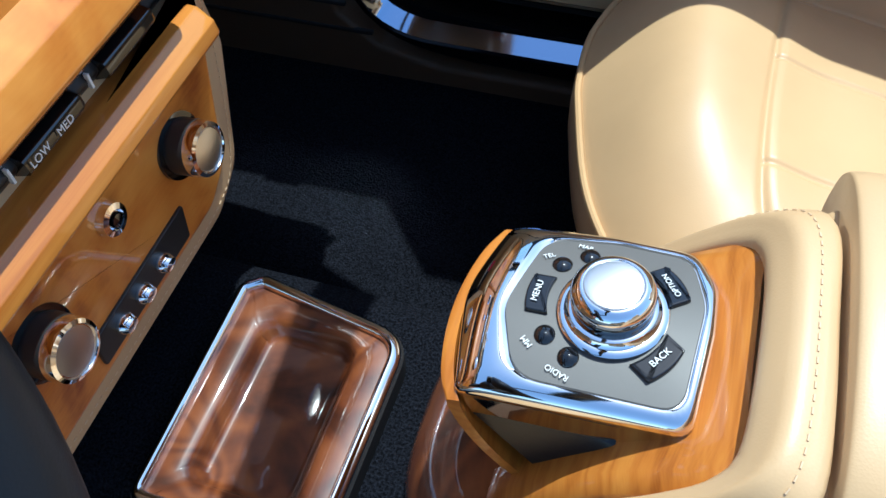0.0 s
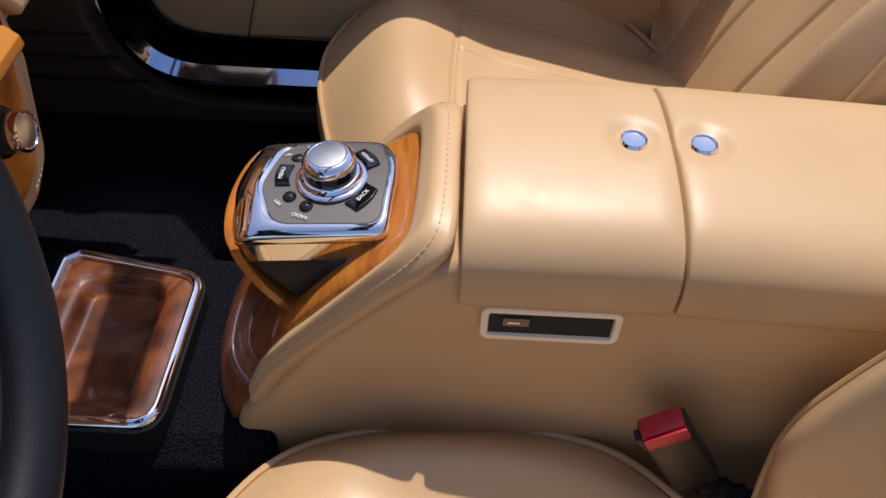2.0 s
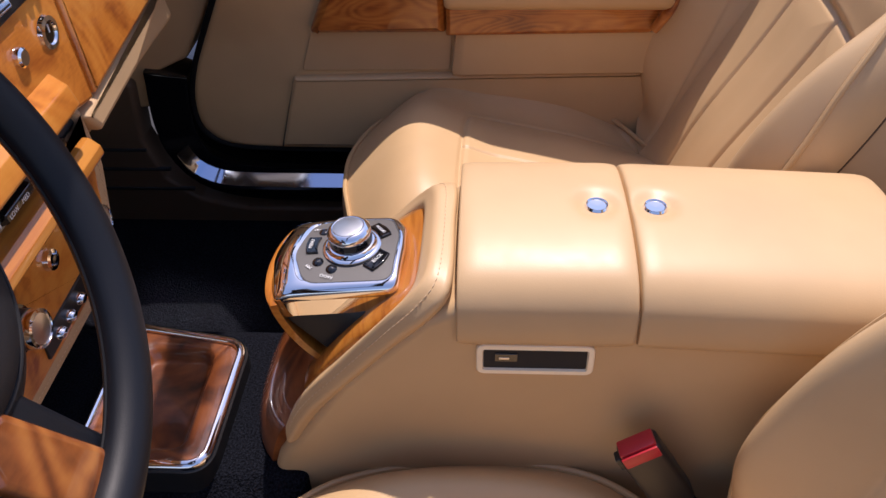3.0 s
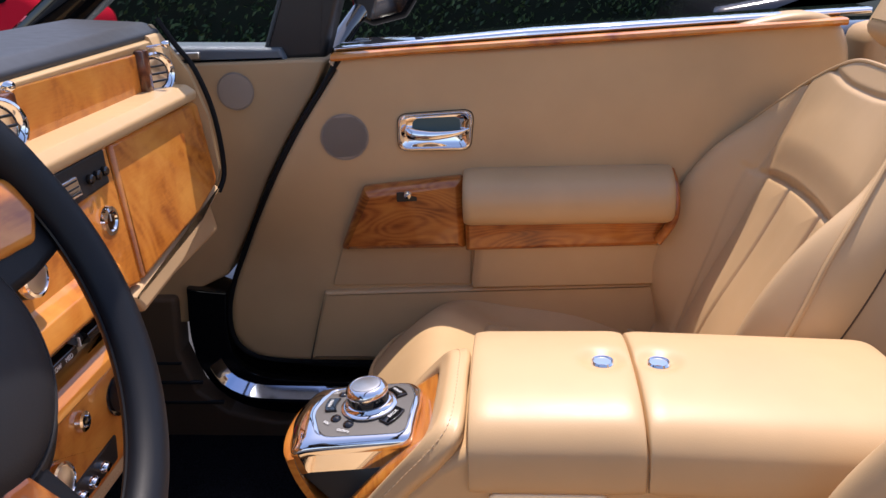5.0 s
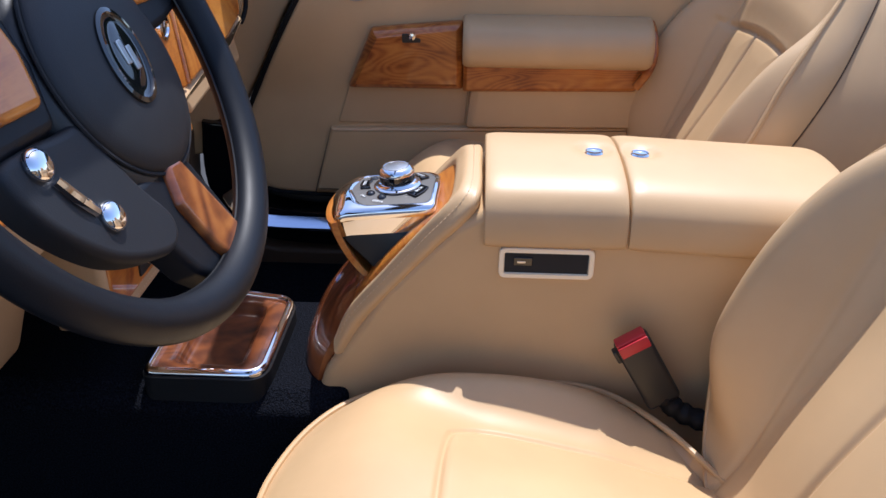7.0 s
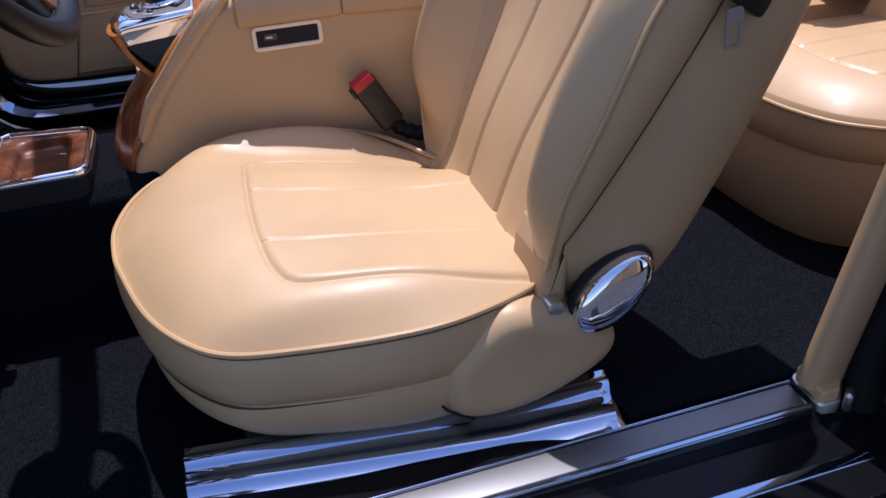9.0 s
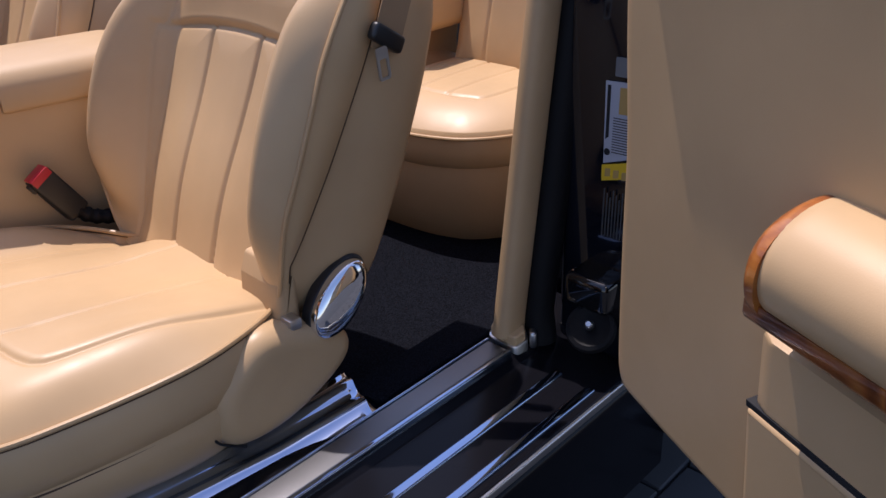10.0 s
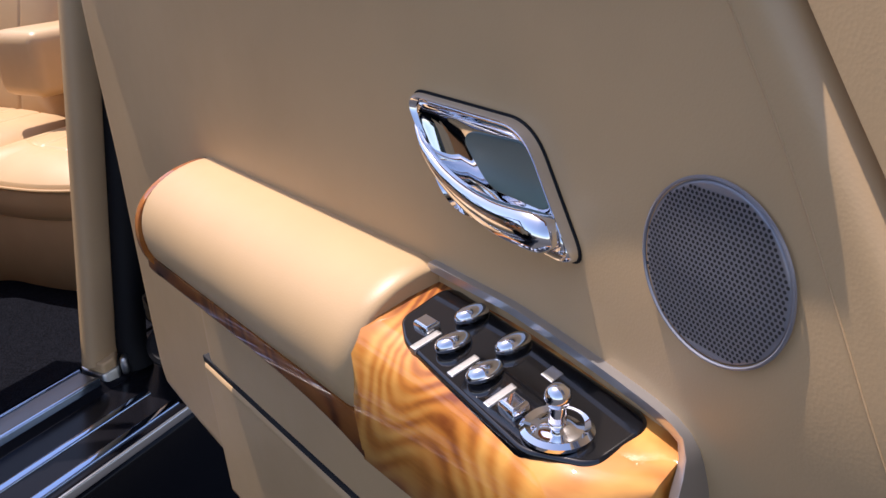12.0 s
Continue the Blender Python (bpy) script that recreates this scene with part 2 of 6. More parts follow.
def loft(sections, cap0=True, cap1=True, closed=True, loop=False):
    bm = bmesh.new()
    rows = [[bm.verts.new(p) for p in s] for s in sections]
    pairs = list(zip(rows, rows[1:])) + ([(rows[-1], rows[0])] if loop else [])
    for a, b in pairs:
        n = len(a)
        for i in range(n if closed else n - 1):
            j = (i + 1) % n
            bm.faces.new((a[i], a[j], b[j], b[i]))
    if closed and not loop:
        if cap0:
            bm.faces.new(rows[0][::-1])
        if cap1:
            bm.faces.new(rows[-1])
    return bm


def prism(outline, c0, c1, at, r=0.004, steps=3, back=0.0):
    """outline (a, b) drawn out from depth c0 to c1; the edge at c1 rounded by r; at(a, b, c) gives the place."""
    pts = [Vector(p[:2]) for p in outline]
    sg = 1 if c1 > c0 else -1
    secs = []
    if back:
        for i in range(steps):
            t = math.pi / 2 * i / steps
            q = offset2d(pts, back * (1 - math.sin(t)))
            secs.append([at(p.x, p.y, c0 + sg * back * (1 - math.cos(t))) for p in q])
    else:
        secs.append([at(p.x, p.y, c0) for p in pts])
    for i in range(steps + 1):
        t = math.pi / 2 * i / steps
        q = offset2d(pts, r * (1 - math.cos(t))) if r else pts
        secs.append([at(p.x, p.y, c1 - sg * r * (1 - math.sin(t))) for p in q])
        if not r:
            break
    if r:
        secs.append([at(p.x, p.y, c1) for p in offset2d(pts, r + 0.0006)])
    return loft(secs)


def tube(path, rad, sides=8, closed=False, flat=1.0):
    P = [Vector(p) for p in path]
    n = len(P)
    secs, up = [], None
    for i in range(n):
        if closed:
            t = P[(i + 1) % n] - P[i - 1]
        else:
            t = P[min(i + 1, n - 1)] - P[max(i - 1, 0)]
        t.normalize()
        if up is None:
            up = t.orthogonal().normalized()
        up = (up - t * up.dot(t)).normalized()
        side = t.cross(up)
        r = rad(i / max(n - 1, 1)) if callable(rad) else rad
        secs.append([P[i] + r * (math.cos(2 * math.pi * k / sides) * up + flat * math.sin(2 * math.pi * k / sides) * side) for k in range(sides)])
    return loft(secs, loop=closed)


def lathe(profile, m, n=32):
    """profile (radius, height) turned round the z axis of the pose m."""
    secs = []
    for r, h in profile:
        r = max(r, 1e-5)
        secs.append([m @ Vector((r * math.cos(2 * math.pi * k / n), r * math.sin(2 * math.pi * k / n), h)) for k in range(n)])
    return loft(secs)


def axis_pose(place, normal, up=(0, 0, 1)):
    """A pose whose z axis is normal and whose y axis is near up."""
    z = Vector(normal).normalized()
    x = Vector(up).cross(z).normalized()
    y = z.cross(x)
    return Matrix.Translation(place) @ Matrix((x, y, z)).transposed().to_4x4()


def pillow(outline, at, height, rings, side, back=None):
    """An upholstered form. outline (a, b); height(a, b, f) over it in arrays, f running from 0 at the middle to 1 at the rim;
    side: rows of (outward, depth) below the rim."""
    pts = [Vector(p[:2]) for p in outline]
    n = len(pts)
    c = sum(pts, Vector((0, 0))) / n
    P = np.array([(p.x, p.y) for p in pts])
    f = 1 - (1 - np.arange(1, rings + 1) / rings) ** 1.1
    Q = np.array((c.x, c.y)) + f[:, None, None] * (P - np.array((c.x, c.y)))
    F = np.repeat(f[:, None], n, 1)
    Z = height(Q[..., 0], Q[..., 1], F)
    z0 = height(np.array([c.x]), np.array([c.y]), np.array([0.0]))[0]
    verts, faces = [at(c.x, c.y, float(z0))], []
    for k in range(rings):
        for i in range(n):
            verts.append(at(float(Q[k, i, 0]), float(Q[k, i, 1]), float(Z[k, i])))
    for out, depth in side:
        for q in offset2d(pts, -out):
            verts.append(at(q.x, q.y, depth(q.x, q.y) if callable(depth) else depth))
    rows = rings + len(side)
    faces = [(0, 1 + (i + 1) % n, 1 + i) for i in range(n)]
    for k in range(rows - 1):
        o = 1 + k * n
        faces += [(o + i, o + (i + 1) % n, o + n + (i + 1) % n, o + n + i) for i in range(n)]
    faces.append(tuple(1 + (rows - 1) * n + i for i in range(n)))
    me = bpy.data.meshes.new("tmp")
    me.from_pydata([tuple(v) for v in verts], [], faces)
    bm = bmesh.new()
    bm.from_mesh(me)
    bpy.data.meshes.remove(me)
    return bm


def ease(u):
    return np.clip(u, 0, 1) ** 2 * (3 - 2 * np.clip(u, 0, 1))


def groove(d, width=0.006, depth=0.004):
    return -depth * np.exp(-(d / width) ** 2)


def line_dist(a, b, pts):
    """Distance of the points (a, b), given as arrays, from a line of points."""
    best = np.full(np.shape(a), 1e9)
    for p, q in zip(pts, pts[1:]):
        dx, dy = q[0] - p[0], q[1] - p[1]
        t = np.clip(((a - p[0]) * dx + (b - p[1]) * dy) / max(dx * dx + dy * dy, 1e-12), 0, 1)
        best = np.minimum(best, np.hypot(a - p[0] - t * dx, b - p[1] - t * dy))
    return best


def inside_poly(a, b, pts):
    """Which of the points (a, b), given as arrays, lie inside a polygon."""
    hit = np.zeros(np.shape(a), bool)
    for p, q in zip(pts, pts[1:] + pts[:1]):
        cross = (p[1] > b) != (q[1] > b)
        dy = q[1] - p[1] if abs(q[1] - p[1]) > 1e-9 else 1e-9
        hit ^= cross & (a < (q[0] - p[0]) * (b - p[1]) / dy + p[0])
    return hit


def stitches(name, path, parent, length=0.0042, gap=0.0022, rad=0.0006, up=(0, 0, 0)):
    """A row of thread stitches along a path, one mesh."""
    P = [Vector(p) for p in path]
    L = sum((P[i + 1] - P[i]).length for i in range(len(P) - 1))
    n = int(L / (length + gap))
    Q = spline(P, 2 * n, closed=False)
    bm = bmesh.new()
    for i in range(n):
        a, b = Q[2 * i], Q[2 * i + 1]
        sub = tube([a, a.lerp(b, 0.5) + Vector(up) * rad, b], rad, 5)
        me = bpy.data.meshes.new("tmp")
        sub.to_mesh(me)
        sub.free()
        bm.from_mesh(me)
        bpy.data.meshes.remove(me)
    return part(name, bm, THREAD, parent, "pale stitching")


def lettering(name, body, size, m, mat, parent):
    cu = bpy.data.curves.new("text", 'FONT')
    cu.body, cu.size, cu.align_x, cu.align_y = body, size, 'CENTER', 'CENTER'
    cu.extrude = 0.0002
    tmp = new("tmp_text", cu)
    me = bpy.data.meshes.new_from_object(tmp.evaluated_get(bpy.context.evaluated_depsgraph_get()))
    bpy.data.objects.remove(tmp)
    me.transform(m)
    me.materials.append(mat)
    ob = new(name, me)
    ob.parent = parent
    ob.matrix_parent_inverse = parent_inverse(parent)
    return ob


def merge(*bms):
    out = bmesh.new()
    for b in bms:
        me = bpy.data.meshes.new("tmp")
        b.to_mesh(me)
        b.free()
        out.from_mesh(me)
        bpy.data.meshes.remove(me)
    return out

# ---- things ----
# the cabin's floor, tunnel and body shell
def yzx(a, b, c):
    return Vector((a, c, b))          # outline in x and z, depth along y


def xy(a, b, c):
    return Vector((a, b, c))          # outline in x and y, depth along z


GROUND_Z = 0.03
ground_slab = part("ground", box((-60, -60, -0.3), (60, 60, GROUND_Z - 0.012), 0), plain("dark_paving", (0.035, 0.036, 0.038), 0.8, grain=0.5, gscale=90.0))
tagged(ground_slab, "dark paved parking ground", "ground", kind="structure")

floor = part("floor", box((-1.0, -0.72, 0.33), (1.9, 0.72, 0.37), 0.0), CARPET)
tagged(floor, "black carpeted car floor", "floor", kind="structure")
tunnel = part("tunnel_carpet", prism(rounded([(-0.15, 0.36), (-0.15, 0.59), (-0.12, 0.612), (0.09, 0.612), (0.12, 0.59), (0.12, 0.36)], 0.02), -0.75, 0.06,
              lambda a, b, c: Vector((c, a, b)), 0.01), CARPET)
tagged(tunnel, "black carpet over the centre tunnel", "carpet", kind="structure")

# bulkhead and outer body that close the cabin
firewall = part("firewall", box((-0.95, -0.78, 0.33), (-0.90, 0.78, 1.05), 0.0), CARPET)
tagged(firewall, "black carpeted bulkhead under the dashboard", "wall", kind="structure")
kick_right = part("kick_panel", prism(rounded([(-0.92, 0.36), (0.60, 0.36), (0.60, 0.400), (-0.22, 0.404), (-0.31, 0.425), (-0.37, 0.475), (-0.395, 0.56), (-0.385, 0.68), (-0.92, 0.68)], 0.012), 0.70, 0.645, yzx, 0.008), KICK)
tagged(kick_right, "dark brown kick panel with three slots", "panel", kind="structure")
for z, x0, x1 in ((0.539, -0.62, -0.393), (0.495, -0.62, -0.356), (0.449, -0.62, -0.318)):
    part("slot", box((x0, 0.642, z - 0.003), (x1, 0.650, z + 0.003), 0.001), HOLE, kick_right)


def ring_strip(path, width, c0, c1, at, r=0.006):
    """A flat band along a path of (a, b), from depth c0 to c1."""
    P = [Vector(p) for p in path]
    L, Rr = [], []
    for i, p in enumerate(P):
        t = P[min(i + 1, len(P) - 1)] - P[max(i - 1, 0)]
        t.normalize()
        nrm = Vector((-t.y, t.x))
        L.append(p + nrm * width / 2)
        Rr.append(p - nrm * width / 2)
    return prism(L + Rr[::-1], c0, c1, at, r, 2)


def sill_far():
    """Passenger side door frame: black seal and bright tread strip."""
    s = thing("door_frame", (0.2, 0.7, 0.45), "gloss black door frame with a chrome tread strip", "door frame", kind="structure")
    path = spline([(-0.322, 0.695), (-0.330, 0.60), (-0.320, 0.535), (-0.28, 0.482), (-0.19, 0.458), (0.0, 0.452), (0.3, 0.448), (0.8, 0.448)], 60, False)
    part("seal", ring_strip(path, 0.080, 0.80, 0.652, yzx), GLOSS, s)
    path2 = spline([(-0.318, 0.545), (-0.300, 0.508), (-0.26, 0.485), (-0.20, 0.478), (0.0, 0.477), (0.3, 0.478), (0.8, 0.478)], 60, False)
    secs = []
    for k, p in enumerate(path2):            # flat plate, tipped towards the cabin
        d = (path2[min(k + 1, 59)] - path2[max(k - 1, 0)]).normalized()
        n = Vector((-d.y, d.x))
        a, b = p - n * 0.010, p + n * 0.008
        secs.append([Vector((a.x, 0.628, a.y)), Vector((b.x, 0.655, b.y)), Vector((b.x, 0.660, b.y - 0.004)), Vector((a.x, 0.627, a.y - 0.006))])
    part("tread_strip", loft(secs), STEEL, s, "polished chrome tread strip", sharp=40)
    return s


sill_far()


# ---- passenger side kick and pillar trim ----
pillar_trim = part("pillar_trim", prism(rounded([(-0.60, 1.125), (-0.60, 0.60), (-0.355, 0.62), (-0.345, 0.69), (-0.28, 0.72), (-0.235, 0.80), (-0.18, 0.91), (-0.125, 1.0), (-0.08, 1.065), (-0.045, 1.127)], 0.01), 0.74, 0.668, yzx, 0.006), TAN_TRIM)
tagged(pillar_trim, "tan trim panel at the foot of the windscreen pillar", "panel", kind="structure")


def speaker(name, cx, cz, r, at, parent, holes=False, mat=None):
    g = part(name, prism(circle(cx, cz, r, 64), -0.002, 0.0022, at, 0.0015), mat or SPEAKER, parent, "round perforated speaker grille")
    part("surround", merge(tube([at(cx + (r + 0.001) * math.cos(2 * math.pi * k / 64), cz + (r + 0.001) * math.sin(2 * math.pi * k / 64), 0.002) for k in range(64)], 0.0008, 6, True)), mat or SPEAKER, g)
    if holes:
        bm = bmesh.new()
        step = 0.0023
        rows = int(r / step)
        for j in range(-rows, rows + 1):
            for i in range(-rows - 1, rows + 2):
                a = (i + 0.5 * (j % 2)) * step
                b = j * step * 0.866
                if a * a + b * b < (r * 0.965) ** 2:
                    c = bm.verts
                    bm.faces.new([c.new(at(cx + a + 0.00082 * math.cos(k * math.pi / 3), cz + b + 0.00082 * math.sin(k * math.pi / 3), 0.0026)) for k in range(6)])
        h = part("perforation", bm, HOLE, g, "dark round perforations", smooth=False)
        h["kind"] = "stuff"
    return g


ps = thing("tweeter", (-0.216, 0.668, 1.075), "small grey speaker grille on tan pillar trim", "speaker")
speaker("grille", -0.216, 1.075, 0.032, lambda a, b, c: Vector((a, 0.667 - c, b)), ps)


# ---- doors ----
UX, NX = Vector((-0.386, -0.922, 0)), Vector((-0.922, 0.386, 0))
DOOR_P = Vector((0.697, -1.102, 0)) - 0.02 * NX


def bow(X, z):
    """The door's front part curves in towards the cabin, above the waist most."""
    g = max(0.0, min(1.0, (z - 0.74) / 0.24))
    return 0.24 * max(0.0, 0.12 - X) ** 1.2 * g * g * (3 - 2 * g)


def far_door(X, z, d):
    return Vector((X, 0.65 - d - bow(X, z), z))


def open_door(X, z, d):
    d += bow(X, z)
    return DOOR_P + UX * (0.763 - X) + NX * d + Vector((0, 0, z))


def door_handle(at, parent, driver):
    """Chrome pull in a dished, lozenge shaped bezel."""
    corners, radii, inner = [(0.100, 1.032), (0.058, 0.969), (0.168, 0.972), (0.204, 1.036)], [0.036, 0.008, 0.036, 0.008], [0.024, 0.014, 0.024, 0.014]
    if not driver:
        corners, radii, inner = [(0.074, 1.031), (0.072, 0.966), (0.200, 0.964), (0.208, 1.036)], [0.018] * 4, [0.012] * 4
    bez = [Vector(p[:2]) for p in rounded(corners, radii, 9)]
    if driver:
        pool = [(0.100, 1.022), (0.078, 0.990), (0.132, 0.991), (0.160, 1.020)]
    else:
        pool = [(0.100, 1.022), (0.098, 0.990), (0.182, 0.990), (0.184, 1.024)]
    dish = [Vector(p[:2]) for p in rounded(pool, inner, 9)]
    s = [[at(*(b.lerp(q, w)), d) for b, q in zip(bez, dish)] for w, d in ((0.0, -0.002), (0.02, 0.004), (0.06, 0.0075), (0.10, 0.0085), (0.14, 0.0065), (0.17, 0.0055), (0.21, 0.0078), (0.27, 0.0088), (0.34, 0.0078), (0.46, 0.0050), (0.70, 0.0036), (0.90, 0.0030), (1.0, 0.0026))]
    part("gasket", tube([at(p.x, p.y, 0.0006) for p in offset2d(bez, -0.0001)], 0.0008, 6, True), RUBBER, parent, "thin black gasket round the handle")
    h = part("door_handle", loft(s, False, True), CHROME, parent, "polished chrome door handle in a dished bezel")
    # dark dish behind the lever
    part("recess", prism([(p.x, p.y) for p in dish], 0.0020, 0.0036, at, 0.0005), RECESS, h, "dark teal dish behind the lever")
    # broad lever, hinged at its forward end
    if driver:
        low = spline([(0.072, 0.986, 0.008), (0.084, 0.985, 0.015), (0.116, 0.985, 0.018), (0.150, 0.992, 0.015), (0.176, 1.004, 0.011), (0.190, 1.016, 0.006)], 26, False)
    else:
        low = spline([(0.088, 1.006, 0.006), (0.097, 0.998, 0.013), (0.128, 0.994, 0.017), (0.160, 0.995, 0.016), (0.184, 0.998, 0.012), (0.196, 1.001, 0.006)], 26, False)
    secs = []
    for k, p in enumerate(low):
        f = k / 25
        w = 0.0026 + 0.0082 * (1 - f) ** 0.55 * min(1.0, 0.45 + f * 6)
        tk = 0.0030 + 0.0048 * (1 - f)
        secs.append([at(p[0] + w * 0.35 * math.cos(a), p[1] + w * math.cos(a), p[2] + tk * math.sin(a)) for a in [2 * math.pi * i / 16 for i in range(16)]])
    part("lever", loft(secs), CHROME, h, "curved chrome lever", sharp=80)
    return h


def armrest(at, parent, X1):
    X0 = 0.186
    secs = []
    n = 60
    for i in range(n + 1):
        f = 0.5 - 0.5 * math.cos(math.pi * i / n)
        X = X0 + (X1 - X0) * f
        e = min(f, 1 - f) * (X1 - X0)
        q = 1 - max(0, 1 - e / 0.016) ** 2
        q = math.sqrt(max(q, 0.0))
        k = 0.88 + 0.12 * q
        prof = [(0.0, 0.842), (0.035, 0.838), (0.058, 0.843), (0.069, 0.856), (0.073, 0.876), (0.069, 0.897), (0.056, 0.914), (0.034, 0.926), (0.012, 0.931), (-0.004, 0.931)]
        zc = 0.884
        secs.append([at(X, zc + (z - zc) * k, d * k if d > 0 else d) for d, z in spline(prof, 26, False)])
    return part("armrest", loft(secs), TAN, parent, "padded tan leather armrest", sharp=60)


def inner_door(name, at, driver):
    lab = "open driver's door lined in tan leather with wood armrest" if driver else "closed passenger door lined in tan leather with wood trim"
    d0 = thing(name, at(0.3, 0.53, 0), lab, "car door")
    front = [(-0.014, 1.134), (-0.058, 1.072), (-0.100, 1.012), (-0.155, 0.920), (-0.220, 0.803), (-0.266, 0.706), (-0.283, 0.634), (-0.273, 0.578), (-0.227, 0.548), (-0.124, 0.540)]
    rest = [(0.1, 0.538), (0.35, 0.538), (0.60, 0.545), (0.775, 0.560), (0.803, 0.572), (0.812, 0.62), (0.815, 0.85), (0.806, 1.157)]
    out = spline([Vector(p) for p in front], 40, False) + [Vector(p) for p in rest] + [Vector((0.55, 1.148)), Vector((0.27, 1.138))]
    fine = spline([(p.x, p.y) for p in out], 220)
    flat = lambda a, b, f: -0.009 * np.clip((f - 0.975) / 0.025, 0, 1) ** 2
    part("panel", pillow(fine, at, flat, 60, [(0.001, -0.016), (0.001, -0.05)]), TAN, d0, "smooth tan leather door panel", sharp=50)
    if not driver:
        part("door_seal", tube([at(p.x, p.y, -0.004) for p in spline([Vector(p) for p in front] + [(0.1, 0.538), (0.5, 0.538)], 80, False)], 0.0055, 8), RUBBER, d0, "black rubber door seal")
    for path in ([(-0.085, 0.694), (-0.127, 0.548)], [(0.566, 0.79), (0.566, 0.70), (0.552, 0.548)], [(0.200, 0.702), (0.203, 0.79)]):
        part("seam", tube([at(p.x, p.y, 0.0045) for p in spline(path, 40, False)], 0.0014, 6), HOLE, d0, "dark seam")
    # lower panel seams and pocket
    low = rounded([(-0.085, 0.697), (-0.125, 0.552), (0.545, 0.552), (0.562, 0.711), (0.20, 0.704)], 0.006)
    part("pocket", prism(low, -0.003, 0.027 if driver else 0.013, at, 0.007, 4), TAN, d0, "tan leather map pocket")
    gap = rounded([(-0.083, 0.695), (0.20, 0.701), (0.563, 0.708), (0.564, 0.7155), (0.20, 0.7090), (-0.080, 0.702)], 0.001)
    part("pocket_mouth", prism(gap, -0.003, 0.0246 if driver else -0.001, at, 0.001), HOLE, d0, "dark mouth of the map pocket")
    step = rounded([(0.196, 0.7075), (0.555, 0.7135), (0.560, 0.792), (0.204, 0.788)], 0.006)
    ends = [Vector(p[:2]) for p in step]
    edge = [a.lerp(b, k / 8) for a, b in zip(ends, ends[1:] + ends[:1]) for k in range(8)]
    part("bolster", pillow(edge, at, lambda a, b, f: 0.024 - 0.005 * ease((f - 0.93) / 0.07), 24, [(0.001, 0.012), (0.001, -0.003)]), TAN, d0, sharp=50)
    up = rounded([(-0.070, 0.706), (0.192, 0.708), (0.198, 0.786), (-0.043, 0.788)], 0.006)
    part("recess_panel", prism(up, -0.003, 0.0035, at, 0.002), TAN_TRIM, d0)
    # wood rail
    if driver:
        secs = []
        for f in [i / 30 for i in range(31)]:
            X = 0.187 + 0.352 * f
            zb = 0.838 - 0.010 - 0.034 * math.exp(-f / 0.16)
            e = math.exp(-f / 0.16)
            secs.append([at(X, z, d) for d, z in ((-0.003, zb + 0.004), (0.034, zb + 0.001), (0.058 - 0.012 * e, zb), (0.0645 - 0.008 * e, zb + 0.004 + 0.006 * e), (0.067 - 0.002 * e, zb + 0.009 + 0.014 * e), (0.067, 0.850), (-0.003, 0.852))])
        # darker veneer than the wood end puts the armrest's shade into its colour
        part("wood_rail", loft(secs), WOOD_SPOKE, d0, "lacquered wood rail under the armrest", sharp=50)
    else:
        rail = rounded([(0.187, 0.784), (0.530, 0.790), (0.548, 0.846), (0.187, 0.846)], [0.004, 0.02, 0.02, 0.004])
        part("wood_rail", prism(rail, -0.003, 0.036, at, 0.012, 4), WOOD_MID, d0, "lacquered wood rail under the armrest")
    if driver:
        secs = []
        for f in [i / 10 for i in range(11)]:
            k = 1.035 - 0.16 * max(0.0, (f - 0.35) / 0.65) ** 2
            prof = [(0.0, 0.842), (0.035, 0.838), (0.058, 0.843), (0.069, 0.856), (0.073, 0.876), (0.069, 0.897), (0.056, 0.914), (0.034, 0.926), (0.012, 0.931), (-0.004, 0.931)]
            secs.append([at(0.523 + 0.020 * f, 0.880 + (z - 0.884) * k, d * k if d > 0 else d) for d, z in spline(prof, 26, False)])
        part("wood_end", loft(secs), WOOD_MID, d0, "curved wood end of the armrest", sharp=60)
    else:
        hook = spline([(0.523, 0.806, 0.05), (0.544, 0.842, 0.054), (0.5495, 0.872, 0.054), (0.549, 0.902, 0.034), (0.547, 0.918, 0.002)], 20, False)
        part("wood_end", tube([at(*p) for p in hook], 0.0065, 10, flat=1.4), WOOD_MID, d0, "curved wood end of the armrest", sharp=60)
    armrest(at, d0, 0.530 if driver else 0.548)
    if not driver:
        blk = rounded([(0.008, 0.907), (-0.046, 0.784), (0.1875, 0.784), (0.186, 0.920)], 0.008)
        part("wood_panel", prism(blk, 0.001, 0.030, at, 0.022, 5), WOOD_MID, d0, "figured lacquered wood panel")
        part("window_switch", prism(rrect(0.086, 0.890, 0.036, 0.018, 0.003), 0.026, 0.0325, at, 0.001), BLACK, d0)
        part("switch_knob", lathe([(0, 0), (0.007, 0), (0.008, 0.003), (0.006, 0.007), (0, 0.008)], axis_pose(at(0.088, 0.893, 0.031), at(0, 0, 1) - at(0, 0, 0)), 20), CHROME, d0, "chrome switch knob")
    else:
        driver_switches(at, d0)
    door_handle(at, d0, driver)
    speaker("speaker_grille", -0.018, 0.997, 0.0368 if driver else 0.0395, at, d0, holes=True, mat=plain("speaker_metal", (0.30, 0.30, 0.33), 0.4, 0.5) if driver else None)
    # waist rail
    secs = [[at(X, 1.130 + 0.0346 * X + z, d) for d, z in ((-0.04, 0.0), (0.012, 0.0), (0.016, 0.004), (0.014, 0.009), (0.008, 0.011), (-0.04, 0.011))] for X in [-0.028 + 0.838 * i / 40 for i in range(41)]]
    part("waist_wood", loft(secs), WOOD, d0, "wood capping along the window sill")
